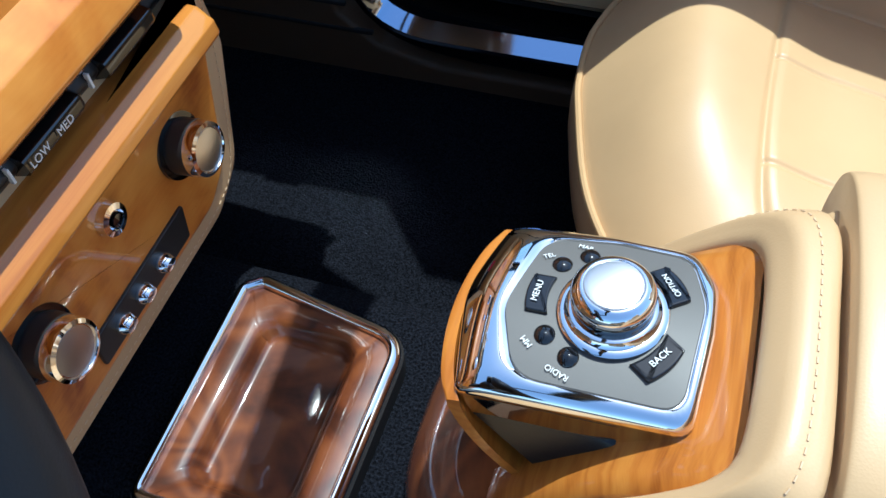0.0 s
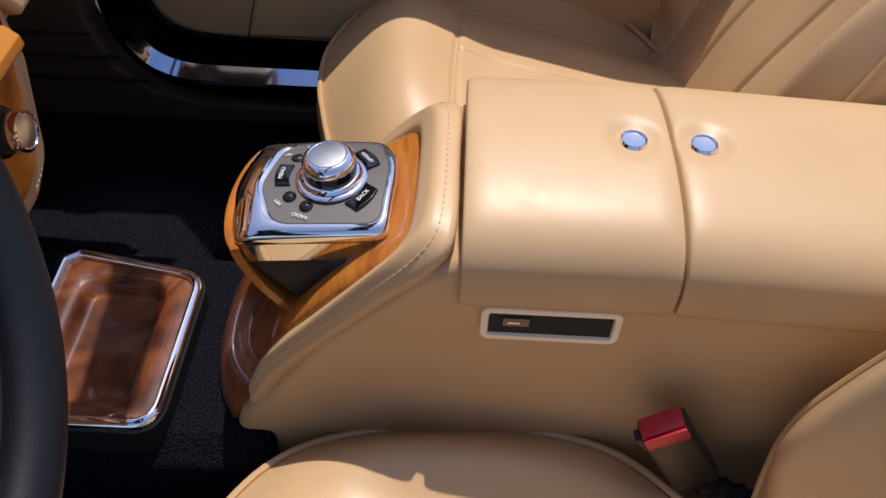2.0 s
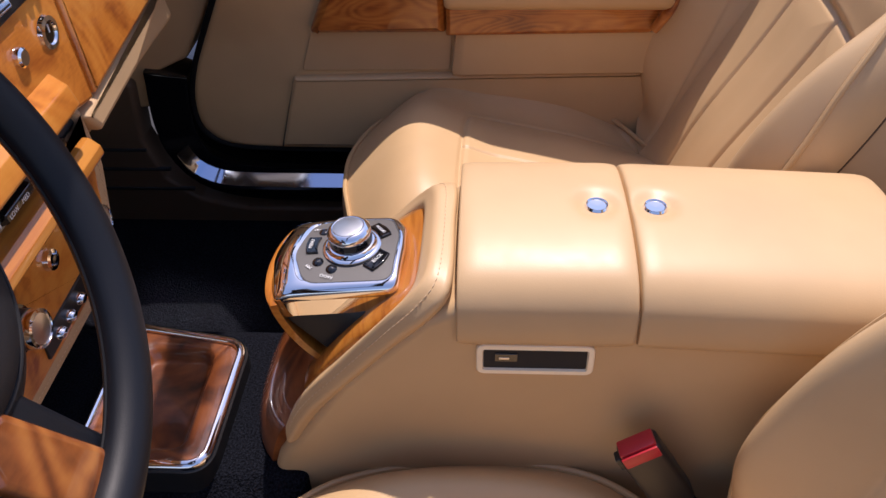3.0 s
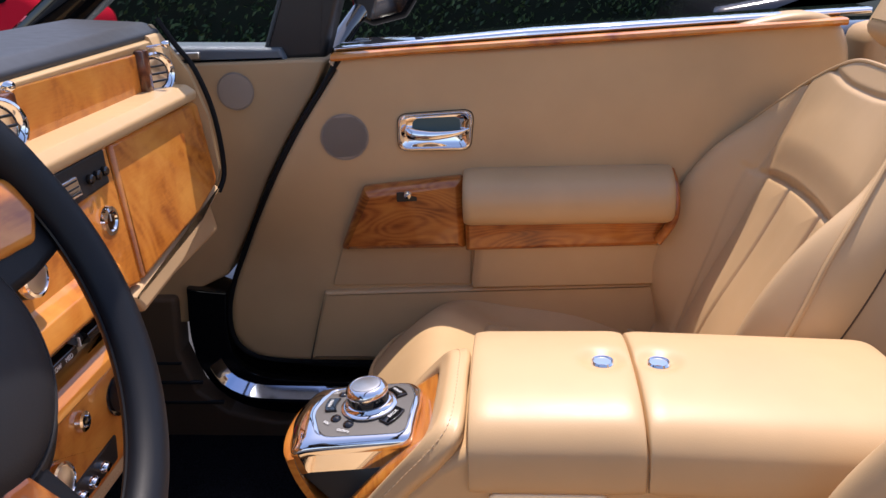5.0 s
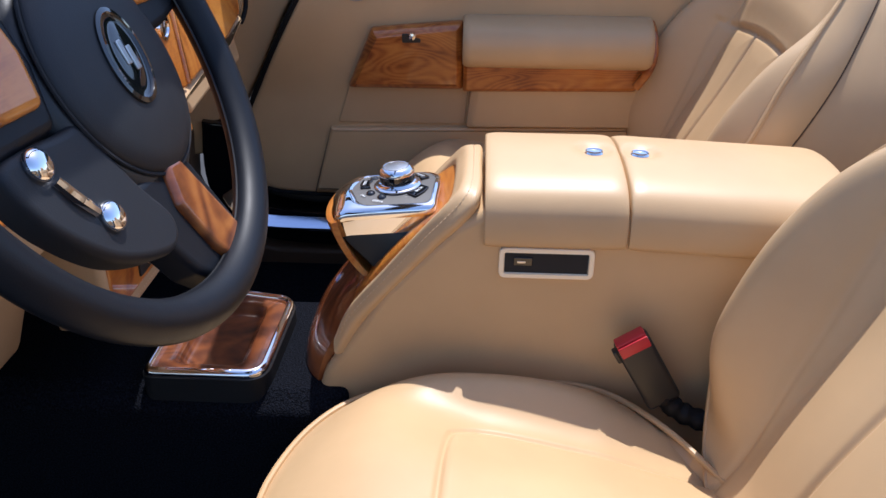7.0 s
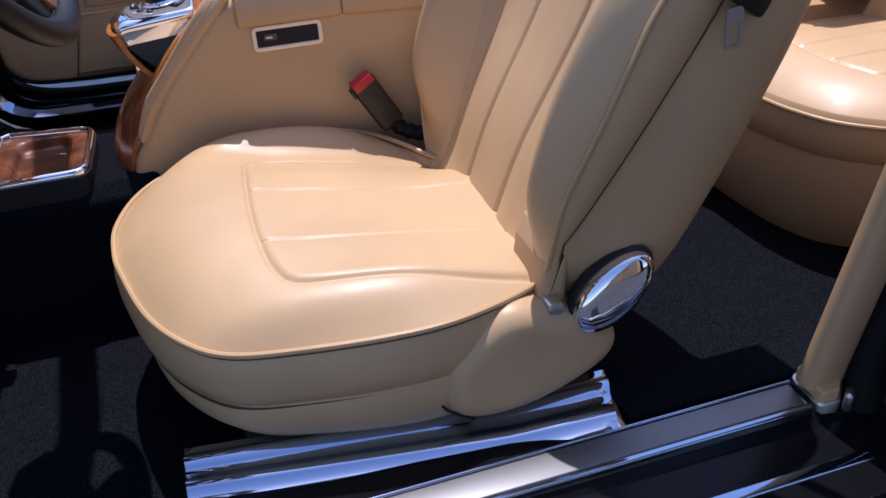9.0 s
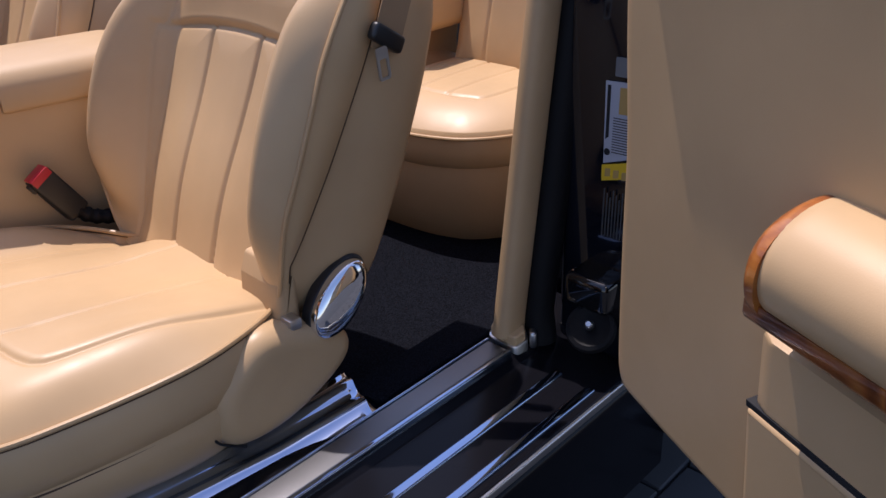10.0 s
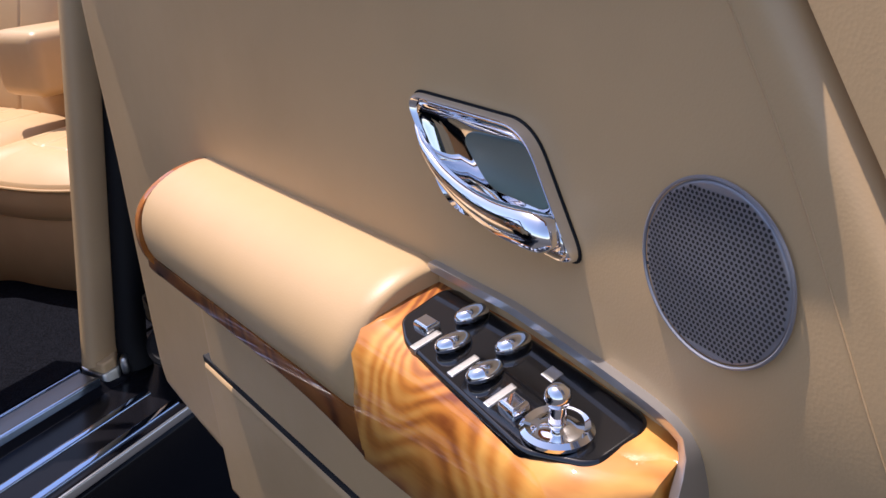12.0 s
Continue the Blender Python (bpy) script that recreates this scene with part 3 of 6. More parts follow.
    part("waist_chrome", prism(rounded([(-0.03, 1.141), (0.86, 1.172), (0.86, 1.181), (0.30, 1.164), (-0.03, 1.147)], 0.002), -0.10, -0.02, at, 0.006), CHROME, d0, "chrome window sill strip")
    if driver:
        part("leading_seam", tube([at(p.x, p.y, 0.0001) for p in spline([(0.008, 1.128), (-0.016, 1.093), (-0.0475, 1.044), (-0.0776, 0.990), (-0.125, 0.90)], 40, False)], 0.0004, 6), PIPING, d0, "thin seam at the door's leading edge")
        fr = spline([Vector(p) for p in front], 40, False)
        secs = [[at(p.x - w, p.y + 0.004, d) for p in fr] for w, d in ((0.0, -0.012), (0.0015, -0.003), (0.003, -0.001), (0.06, -0.001), (0.13, -0.004))]
        part("front_trim", loft(secs, closed=False), TAN, d0, "tan leather at the door's leading edge")
        for z in (0.62, 0.98):
            part("hinge_arm", tube([at(0.79, z, -0.11), Vector((0.875, -1.045, z)), Vector((0.95, -0.985, z))], 0.014, 8), BLACK, d0, "black door hinge arm")
    skin = [Vector((p.x, p.y)) for p in offset2d(out, -0.012)]
    part("door_skin", prism(skin, -0.15, -0.052, lambda X, z, d: at(X, z, d - bow(X, z)), 0.012, 3), PAINT, d0, "glossy dark blue painted door skin")
    return d0


def driver_switches(at, d0):
    # wood block with its sloping top
    secs = []
    n = 30
    for i in range(n + 1):
        f = i / n
        X = 0.189 - f * 0.200
        tip = max(0.0, (f - 0.80) / 0.20)
        dd = 0.068 - 0.034 * tip ** 2
        zt = 0.910 - 0.010 * f
        prof = [(-0.004, 0.792), (dd * 0.72, 0.794), (dd * 0.95, 0.815), (dd, 0.850), (dd * 0.98, zt - 0.018), (dd * 0.86, zt - 0.004), (dd * 0.70, zt), (dd * 0.35, zt + 0.005), (-0.004, zt + 0.008)]
        secs.append([at(X, z, d) for d, z in prof])
    part("wood_panel", loft(secs), WOOD_RING, d0, "bright ringed lacquered wood switch block", sharp=50)
    # leather rim that runs behind and round the tip of the block
    secs = []
    path = spline([(0.189, 0.9275), (0.10, 0.9235), (0.025, 0.9195), (-0.004, 0.915), (-0.014, 0.902), (-0.018, 0.87), (-0.021, 0.80)], 50, False)
    for k, p in enumerate(path):
        e = (path[min(k + 1, 49)] - path[max(k - 1, 0)]).normalized()
        n = Vector((-e.y, e.x)) * (1 if e.x < 0 else -1)
        turn = min(1.0, max(0.0, (0.912 - p.y) / 0.02)) if p.x < 0.02 else 0.0
        w0, w1 = -0.004, 0.0060 + 0.018 * turn
        secs.append([at(p.x + n.x * h, p.y + n.y * h, w) for w, h in ((w0, 0.0025), (w1 - 0.002, 0.0025), (w1, 0.0010), (w1, -0.004), (w0, -0.004))])
    part("rim", loft(secs), BAND, d0, "satin grey metal edge", sharp=50)
    tp = lambda X, w, h: at(X, 0.9135 - (w - 0.012) * 0.15 - (0.18 - X) * 0.050 + h, w - 0.006)
    plate = rounded([(0.178, 0.005), (0.173, 0.046), (0.152, 0.059), (0.044, 0.066), (0.013, 0.047), (0.010, 0.006)], [0.012, 0.014, 0.03, 0.022, 0.018, 0.012], 9)
    part("switch_plate", prism(plate, -0.002, 0.004, tp, 0.002), GLOSS, d0, "gloss black switch plate")
    nrm = (tp(0, 0, 1) - tp(0, 0, 0)).normalized()
    for X in (0.143, 0.110, 0.078):
        part("divider", prism(rrect(X, 0.0505, 0.0052, 0.020, 0.001), 0.002, 0.0052, tp, 0.0006), SATIN, d0)
    for X, w in ((0.138, 0.020), (0.126, 0.044), (0.100, 0.022), (0.094, 0.047)):
        m = axis_pose(tp(X, w, 0.004), nrm, UX) @ pose(0, 0, 0, 20, 0, 0) @ Matrix.Diagonal((1.25, 0.8, 1, 1))
        part("window_switch", lathe([(0, 0.0), (0.0080, 0.0), (0.0092, 0.0018), (0.0095, 0.0036), (0.0088, 0.0056), (0.0070, 0.0074), (0.0040, 0.0085), (0, 0.0088)], m, 32), CHROME, d0, "oval chrome window switch", sharp=85)
    part("lock_switch", prism(rrect(0.153, 0.042, 0.013, 0.010, 0.001), 0.002, 0.0085, tp, 0.002), CHROME, d0)
    part("mirror_rocker", prism(rrect(0.066, 0.051, 0.013, 0.012, 0.0015), 0.002, 0.0095, tp, 0.003), CHROME, d0, "chrome rocker")
    part("indicator", prism(rrect(0.070, 0.021, 0.009, 0.009, 0.0005), 0.002, 0.0048, tp, 0.0004), SATIN, d0)
    m = axis_pose(tp(0.041, 0.044, 0.003), nrm, UX)
    part("dial", lathe([(0, 0.0), (0.0175, 0.0), (0.0178, 0.002), (0.0155, 0.004), (0.0125, 0.0022), (0.009, 0.003), (0.006, 0.0045), (0, 0.0045)], m, 40), CHROME, d0, "ribbed chrome mirror dial")
    part("toggle", lathe([(0.0046, 0.003), (0.0040, 0.011), (0.0036, 0.0135), (0.0052, 0.0150), (0.0064, 0.0185), (0.0056, 0.0222), (0.003, 0.0245), (0, 0.0250)], m, 24), CHROME, d0, "ball-topped chrome toggle")


inner_door("passenger_door", far_door, False)
inner_door("driver_door", open_door, True)
# ---- centre console between the front seats ----
CY0, CY1 = -0.115, 0.105


def console():
    c = thing("centre_console", (0.3, 0, 0.4), "tan leather centre console with wood and chrome front", "console")
    prof = rounded([(0.018, 0.40), (0.012, 0.575), (0.030, 0.635), (0.108, 0.758), (0.195, 0.850), (0.235, 0.872), (0.66, 0.852), (0.70, 0.40)],
                   [0.0, 0.02, 0.05, 0.05, 0.03, 0.01, 0.02, 0.0], 5)
    def at(a, b, d):
        lean = max(0.0, b - 0.72) * 0.03
        slim = 1 - 0.30 * min(1.0, max(0.0, (0.25 - a) / 0.03)) if d > 0 else 1.0
        return Vector((a, d * (1 - lean) * slim, b))
    part("body", prism(prof, CY1, CY0, at, 0.012, 4, 0.012), TAN, c, "tan leather console body", sharp=50)
    def lid(x0, x1, fall, bx):
        secs = []
        n = 90
        for i in range(n + 1):
            f = 0.5 * i / n + 0.25 - 0.25 * math.cos(math.pi * i / n)
            x = x0 + (x1 - x0) * f
            e = min(f, 1 - f) * (x1 - x0)
            q = math.sqrt(max(0.0, 1 - max(0, 1 - e / 0.020) ** 2))
            s = 0.93 + 0.07 * q
            zt = 0.905 - fall * f
            pr = [(-0.1145, 0.824), (-0.1205, 0.827), (-0.1228, 0.836), (-0.1222, 0.852), (-0.1170, 0.872), (-0.103, 0.888), (-0.080, 0.8980), (-0.045, 0.9040), (-0.005, 0.9062), (0.035, 0.9040), (0.070, 0.8980), (0.093, 0.888), (0.1070, 0.872), (0.1122, 0.852), (0.1128, 0.836), (0.1105, 0.827), (0.1045, 0.824)]
            zc = 0.845
            pts = spline([(y, z) for y, z in pr], 110, False)
            row = []
            for p in pts:
                z = zc + (p.y - zc) * s - fall * f
                dd = math.hypot(x - bx, p.x)
                if z > 0.88:
                    z -= 0.0078 * math.exp(-(dd / 0.0205) ** 3)
                row.append(Vector((x, -0.005 + (p.x + 0.005) * (0.985 + 0.015 * q), z)))
            secs.append(row)
        return loft(secs)
    for x0, x1, bx, fall in ((0.2290, 0.3935, 0.364, 0.0), (0.3965, 0.66, 0.421, 0.012)):
        l = part("lid", lid(x0, x1, fall, bx), TAN, c, "padded tan leather lid", sharp=60)
        part("button", lathe([(0, 0.0), (0.0115, 0.0), (0.0122, 0.002), (0.0108, 0.0042), (0.0096, 0.0036), (0.0090, 0.0025), (0, 0.0018)], pose(bx, 0.0, 0.8982 - fall * (bx - x0) / (x1 - x0), 0, 0, 0), 36), CHROME, l, "round chrome release button")
    # rolled leather collar round the wood, stitched along its outer edge
    inner = [(0.052, -0.098, 0.690), (0.075, -0.098, 0.737), (0.115, -0.099, 0.785), (0.160, -0.099, 0.838), (0.182, -0.093, 0.862), (0.190, -0.075, 0.872), (0.192, -0.010, 0.876), (0.190, 0.035, 0.870), (0.180, 0.052, 0.855), (0.155, 0.058, 0.826), (0.11, 0.059, 0.775)]
    crest = [(0.044, -0.109, 0.682), (0.064, -0.110, 0.728), (0.107, -0.111, 0.782), (0.156, -0.1105, 0.841), (0.186, -0.105, 0.873), (0.203, -0.084, 0.889), (0.207, -0.010, 0.893), (0.203, 0.045, 0.888), (0.187, 0.066, 0.867), (0.155, 0.072, 0.830), (0.11, 0.073, 0.775)]
    outer = [(0.047, -0.1166, 0.664), (0.072, -0.1168, 0.710), (0.121, -0.1170, 0.767), (0.172, -0.1170, 0.824), (0.204, -0.1165, 0.858), (0.2235, -0.099, 0.882), (0.2250, -0.010, 0.8885), (0.2235, 0.055, 0.883), (0.202, 0.076, 0.858), (0.170, 0.081, 0.822), (0.12, 0.082, 0.765)]
    n = 70
    ci, cc, co = [spline(p, n, False) for p in (inner, crest, outer)]
    mid = Vector((0.2, -0.02, 0.80))
    secs = []
    for a, b, o in zip(ci, cc, co):
        low = o + (mid - o).normalized() * 0.02 + Vector((0.002, 0, -0.012))
        secs.append(spline([a + Vector((0.006, 0, -0.014)), a, a.lerp(b, 0.5) + (b - mid).normalized() * 0.003, b, b.lerp(o, 0.5) + (b - mid).normalized() * 0.002, o, low], 26, False))
    part("collar", loft(secs, closed=False), TAN, c, "rolled tan leather collar with pale stitching", sharp=80)
    seam = [b.lerp(o, 0.42) + (b - mid).normalized() * 0.0022 for b, o in zip(cc, co)]
    stitches("stitching", seam[2:62], c)
    part("piping_seam", tube([b.lerp(o, 0.62) + (b - mid).normalized() * 0.0014 for b, o in zip(cc, co)][2:], 0.0007, 6), PIPING, c)
    # wood frame that lies on the sloping front
    fr = []
    for f in [i / 24 for i in range(25)]:
        x = 0.070 + (0.193 - 0.070) * f
        z = 0.735 + (0.857 - 0.735) * f + 0.012 * math.sin(math.pi * f)
        fr.append((x, z))
    secs = []
    for x, z in fr:
        secs.append([Vector((x, y, z + dz)) for y, dz in [(-0.096, -0.03), (-0.101, 0.0), (-0.099, 0.005), (-0.088, 0.008), (-0.070, 0.004), (0.024, 0.004), (0.042, 0.008), (0.053, 0.005), (0.055, 0.0), (0.050, -0.03)]])
    part("wood_frame", loft(secs), WOOD_PLAIN, c, "orange lacquered wood frame", sharp=60)
    # lower bowed front in dark wood
    secs = []
    for i in range(17):
        f = i / 16
        z = 0.590 + 0.160 * f
        x = -0.012 + 0.082 * f ** 1.3 - 0.014 * math.sin(math.pi * f)
        secs.append([Vector((x + 0.03 * (abs(y) / 0.1) ** 3.0, y - 0.004, z)) for y in [-0.1 + 0.2 * k / 20 for k in range(21)]] + [Vector((x + 0.06, 0.09, z)), Vector((x + 0.06, -0.098, z))])
    part("front_panel", loft(secs), WOOD_FRONT, c, "bowed dark lacquered wood front", sharp=50)
    # slot with a cream frame
    fr = rrect(0.3035, 0.804, 0.112, 0.040, 0.009, 6)
    inn = [Vector(p[:2]) for p in offset2d([Vector(p[:2]) for p in fr], 0.0068)]
    outl = [Vector(p[:2]) for p in fr]
    at2 = lambda a, b, d: Vector((a, CY0 - d, b))
    part("slot_frame", loft([[at2(p.x, p.y, -0.002) for p in outl], [at2(p.x, p.y, 0.003) for p in outl], [at2(p.x, p.y, 0.004) for p in offset2d(outl, 0.001)],
                             [at2(p.x, p.y, 0.004) for p in offset2d(inn, -0.001)], [at2(p.x, p.y, 0.001) for p in inn]], True, False), CREAM, c, "pale cream slot frame")
    part("slot_back", prism(inn, 0.0002, 0.0014, at2, 0), HOLE, c, "dark inside of the slot")
    part("socket", prism(rrect(0.276, 0.806, 0.022, 0.011, 0.001), 0.001, 0.003, at2, 0.001), GLOSS, c, "black rocker in the slot")
    part("socket_bar", prism(rrect(0.274, 0.8055, 0.010, 0.0025, 0.0005), 0.0028, 0.0034, at2, 0.0002), SATIN, c)
    return c


console()


def polar(outline, centre, n=120):
    """An outline sampled anew at even angles round a centre."""
    P = [Vector(p[:2]) for p in outline]
    c, res = Vector(centre), []
    for k in range(n):
        w = 2 * math.pi * k / n
        d = Vector((math.cos(w), math.sin(w)))
        best = 0.0
        for p, q in zip(P, P[1:] + P[:1]):
            e, o = q - p, p - c
            den = d.x * e.y - d.y * e.x
            if abs(den) < 1e-12:
                continue
            r, u = (o.x * e.y - o.y * e.x) / den, (o.x * d.y - o.y * d.x) / den
            if r > best and -1e-6 <= u <= 1 + 1e-6:
                best = r
        res.append(c + d * best)
    return res


def controller():
    """The rotary control unit that stands out of the console's front."""
    g = thing("control_unit", (0.11, -0.01, 0.77), "chrome framed rotary controller with grey button plate", "controller")
    # local frame: a along the car, b across, c up from the plate; the face falls to the front and to both sides
    O, tilt = Vector((0.110, -0.015, 0.853)), radians(-5.0)
    ax, az = Vector((math.cos(tilt), 0, -math.sin(tilt))), Vector((math.sin(tilt), 0, math.cos(tilt)))
    at = lambda a, b, c: O + ax * a + Vector((0, b, 0)) + az * (c - 2.6 * b * b - 12.0 * max(0.0, -0.046 - a) ** 2)
    outer = polar(rounded([(-0.0650, -0.0570), (0.0600, -0.0560), (0.0640, 0.0), (0.0630, 0.034), (0.0480, 0.0585), (0.0, 0.0620), (-0.0640, 0.0590), (-0.0775, 0.008)], [0.004, 0.011, 0.03, 0.02, 0.02, 0.03, 0.008, 0.06], 8), (0, 0), 144)
    plate = polar(rounded([(-0.0495, -0.006), (-0.0350, -0.0465), (0.0535, -0.0475), (0.0575, 0.016), (0.0465, 0.0500), (0.004, 0.0535), (-0.0370, 0.0480)], [0.03, 0.022, 0.013, 0.04, 0.016, 0.04, 0.018], 8), (0, 0), 144)
    blend = lambda w, c: [at(*(p.lerp(q, w)), c) for p, q in zip(outer, plate)]
    grow = lambda k, c: [at(p.x * k, p.y * k, c) for p in outer]
    part("bezel", loft([grow(0.985, -0.010), grow(0.997, -0.007), grow(1.0, -0.0040), grow(0.995, -0.0015), blend(0.10, 0.0002), blend(0.45, 0.0022), blend(0.80, 0.0030), blend(0.93, 0.0026), blend(1.0, 0.0008)]), CHROME, g, "polished chrome bezel", sharp=50)
    part("plate", loft([[at(p.x * k, p.y * k, c) for p in plate] for k, c in ((0.995, 0.0), (0.992, 0.0014), (0.985, 0.0020), (0.7, 0.0022), (0.35, 0.0022))]), GREY_PLATE, g, "satin grey button plate")
    # chrome fascia below the edge, then a black body that tapers to the console
    mid = [at(p.x * 0.975, p.y * 0.985, -0.010) for p in outer]
    fas = [at(p.x * 0.93, p.y * 0.965, -0.031) for p in outer]
    low = [Vector((0.092 + (p.x + 0.07) / 0.134 * 0.085, p.y * 1.06 - 0.015, 0.762 + (p.x + 0.07) / 0.134 * 0.082)) for p in outer]
    part("fascia", loft([mid, [a.lerp(b, 0.5) + Vector((0, 0, -0.001)) for a, b in zip(mid, fas)], fas], False, False), CHROME, g, "chrome fascia strip")
    part("housing", loft([fas, [a.lerp(b, 0.5) for a, b in zip(fas, low)], low]), BLACK, g, "black housing")
    # wood lip that frames the front from edge to console
    secs = []
    for k2 in range(41):
        b = -0.0610 + 0.122 * k2 / 40
        e = max(0.0, abs(b) - 0.040)
        bow_ = 0.0125 * (1 - (b / 0.061) ** 2)
        q = at(-0.0715 - bow_ + 6 * e * e, b, -0.0035)
        apex = Vector((0.086 + 4 * e * e, -0.015 + (q.y + 0.015) * 1.06, 0.752))
        col = [q.lerp(apex, k / 16) + Vector((-0.007, 0, -0.003)) * math.sin(math.pi * k / 16) ** 0.7 for k in range(17)]
        secs.append([q + Vector((0.0015, 0, 0.0014))] + col + [p + Vector((0.0075, 0, 0.003)) for p in col[::-1]])
    part("wood_lip", loft(secs), WOOD_PLAIN, g, "orange wood front lip", sharp=50)
    # knob: flanged foot, dark waist, domed chrome head with a brushed top
    m = axis_pose(at(0.0095, 0.0015, 0.0018), az, ax)
    part("knob_base", lathe([(0.0, 0.0), (0.0300, 0.0), (0.0302, 0.0014), (0.0285, 0.0028), (0.0262, 0.0030), (0.0250, 0.0042), (0.0240, 0.0062), (0.0222, 0.0070), (0, 0.0070)], m, 56), CHROME, g, "chrome ring round the knob")
    part("knob_waist", lathe([(0.0222, 0.006), (0.0224, 0.010), (0.0226, 0.0165), (0, 0.0165)], m, 56), GLOSS, g, "dark knob waist")
    part("knob", lathe([(0.0226, 0.0162), (0.0227, 0.0182), (0.0219, 0.0212), (0.0200, 0.0234), (0.0180, 0.0249), (0.0166, 0.0255), (0.0158, 0.0253), (0.0154, 0.0247), (0, 0.0247)], m, 56), CHROME, g, "polished chrome rotary knob", sharp=50)
    part("knob_top", lathe([(0.0154, 0.0245), (0.0151, 0.0256), (0.0126, 0.0261), (0, 0.0265)], m, 48), SATIN, g, "brushed metal knob top")
    # buttons: centre, size, turn
    def key(name, a, b, w, h, turn, round_=False):
        mm = axis_pose(at(a, b, 0.0018), az - Vector((0, 1, 0)) * -5.2 * b, ax) @ pose(0, 0, 0, 0, 0, turn)
        f = lambda p, q, c: mm @ Vector((p, q - 14.0 * p * p, c))
        if round_:
            part(name, lathe([(0, 0), (w, 0), (w, 0.0010), (w * 0.75, 0.0026), (0, 0.0034)], mm, 24), GLOSS, g)
        else:
            part(name, prism([(p.x, p.y) for p in spline(rrect(0, 0, w, h, 0.0016), 60)], 0, 0.0028, f, 0.001), GLOSS, g)
        return mm
    key("menu_button", -0.0325, 0.004, 0.0250, 0.0125, 180)
    key("option_button", 0.0378, 0.025, 0.0270, 0.0125, 36)
    key("back_button", 0.0388, -0.023, 0.0265, 0.0130, -36)
    for a, b in ((-0.0238, 0.028), (-0.0098, 0.038), (-0.0228, -0.0205), (-0.0078, -0.0305)):
        key("round_button", a, b, 0.0058, 0, 0, True)
    mm = Matrix((ax, Vector((0, 1, 0)), az)).transposed().to_4x4()
    for text, a, b, size, ang, z in (("MENU", -0.0325, 0.004, 0.0052, 86, 0.0056), ("OPTION", 0.0375, 0.024, 0.0046, 126, 0.0056), ("BACK", 0.0385, -0.0225, 0.0052, 54, 0.0056),
                                     ("MAP", -0.0138, 0.0445, 0.0044, -8, 0.0034), ("TEL", -0.0325, 0.0325, 0.0044, 30, 0.0034), ("MM", -0.0312, -0.027, 0.0048, 140, 0.0034), ("RADIO", -0.0118, -0.0405, 0.0045, 160, 0.0034)):
        m2 = Matrix.Translation(at(a, b, z)) @ mm @ pose(0, 0, 0, math.degrees(math.atan(-5.2 * b)), 0, 0) @ pose(0, 0, 0, 0, 0, ang)
        lettering("lettering", text, size, m2, WHITE, g)
    return g


controller()


def floor_tray():
    t = thing("wood_tray", (-0.12, -0.025, 0.60), "dark burr wood tray with chrome rim on the tunnel", "tray")
    out = [Vector(p[:2]) for p in rounded([(-0.200, -0.135), (-0.045, -0.135), (-0.042, 0.055), (-0.185, 0.080), (-0.203, 0.066)], [0.014, 0.028, 0.032, 0.012, 0.012], 7)]
    zt = lambda x: 0.640
    def ring(d, z):
        return [Vector((p.x, p.y, zt(p.x) + z)) for p in offset2d(out, d)]
    part("base", loft([ring(-0.004, -0.045), ring(-0.004, -0.006), ring(-0.001, -0.003), ring(0.002, -0.004), ring(0.004, -0.03)]), BLACK, t, "black plinth")
    part("rim", loft([ring(-0.002, -0.008), ring(-0.002, -0.001), ring(-0.001, 0.0015), ring(0.002, 0.0040), ring(0.0050, 0.0048), ring(0.0072, 0.0036), ring(0.0088, 0.0010), ring(0.0092, -0.004)], False, False), CHROME, t, "polished chrome rim")
    hole = [Vector(p[:2]) for p in rrect(-0.124, -0.033, 0.086, 0.146, 0.020, 7)]
    o2 = offset2d(out, 0.0090)
    bm = bmesh.new()
    # dished top: from the rim in to the pool
    N = 96
    ro = spline([(p.x, p.y) for p in o2], N)
    rh = spline([(p.x, p.y) for p in hole], N)
    c = Vector((-0.124, -0.033))
    def sort(r):
        r = sorted(r, key=lambda p: math.atan2(p.y - c.y, p.x - c.x))
        return r
    ro, rh = sort(ro), sort(rh)
    secs = []
    for f, z in ((0.0, -0.003), (0.2, -0.0022), (0.55, -0.0024), (0.8, -0.0035), (0.92, -0.006), (1.0, -0.010)):
        secs.append([Vector((a.lerp(b, f).x, a.lerp(b, f).y, zt(0) + z)) for a, b in zip(ro, rh)])
    for d, z in ((0.003, -0.016), (0.006, -0.0190), (0.009, -0.0195), (0.012, -0.0196)):
        q = sort(spline([(p.x, p.y) for p in offset2d(hole, d)], N))
        secs.append([Vector((p.x, p.y, zt(0) + z)) for p in q])
    part("tray_top", loft(secs, False, True), WOOD_DARK, t, "glossy dished burr wood", sharp=50)
    return t


floor_tray()


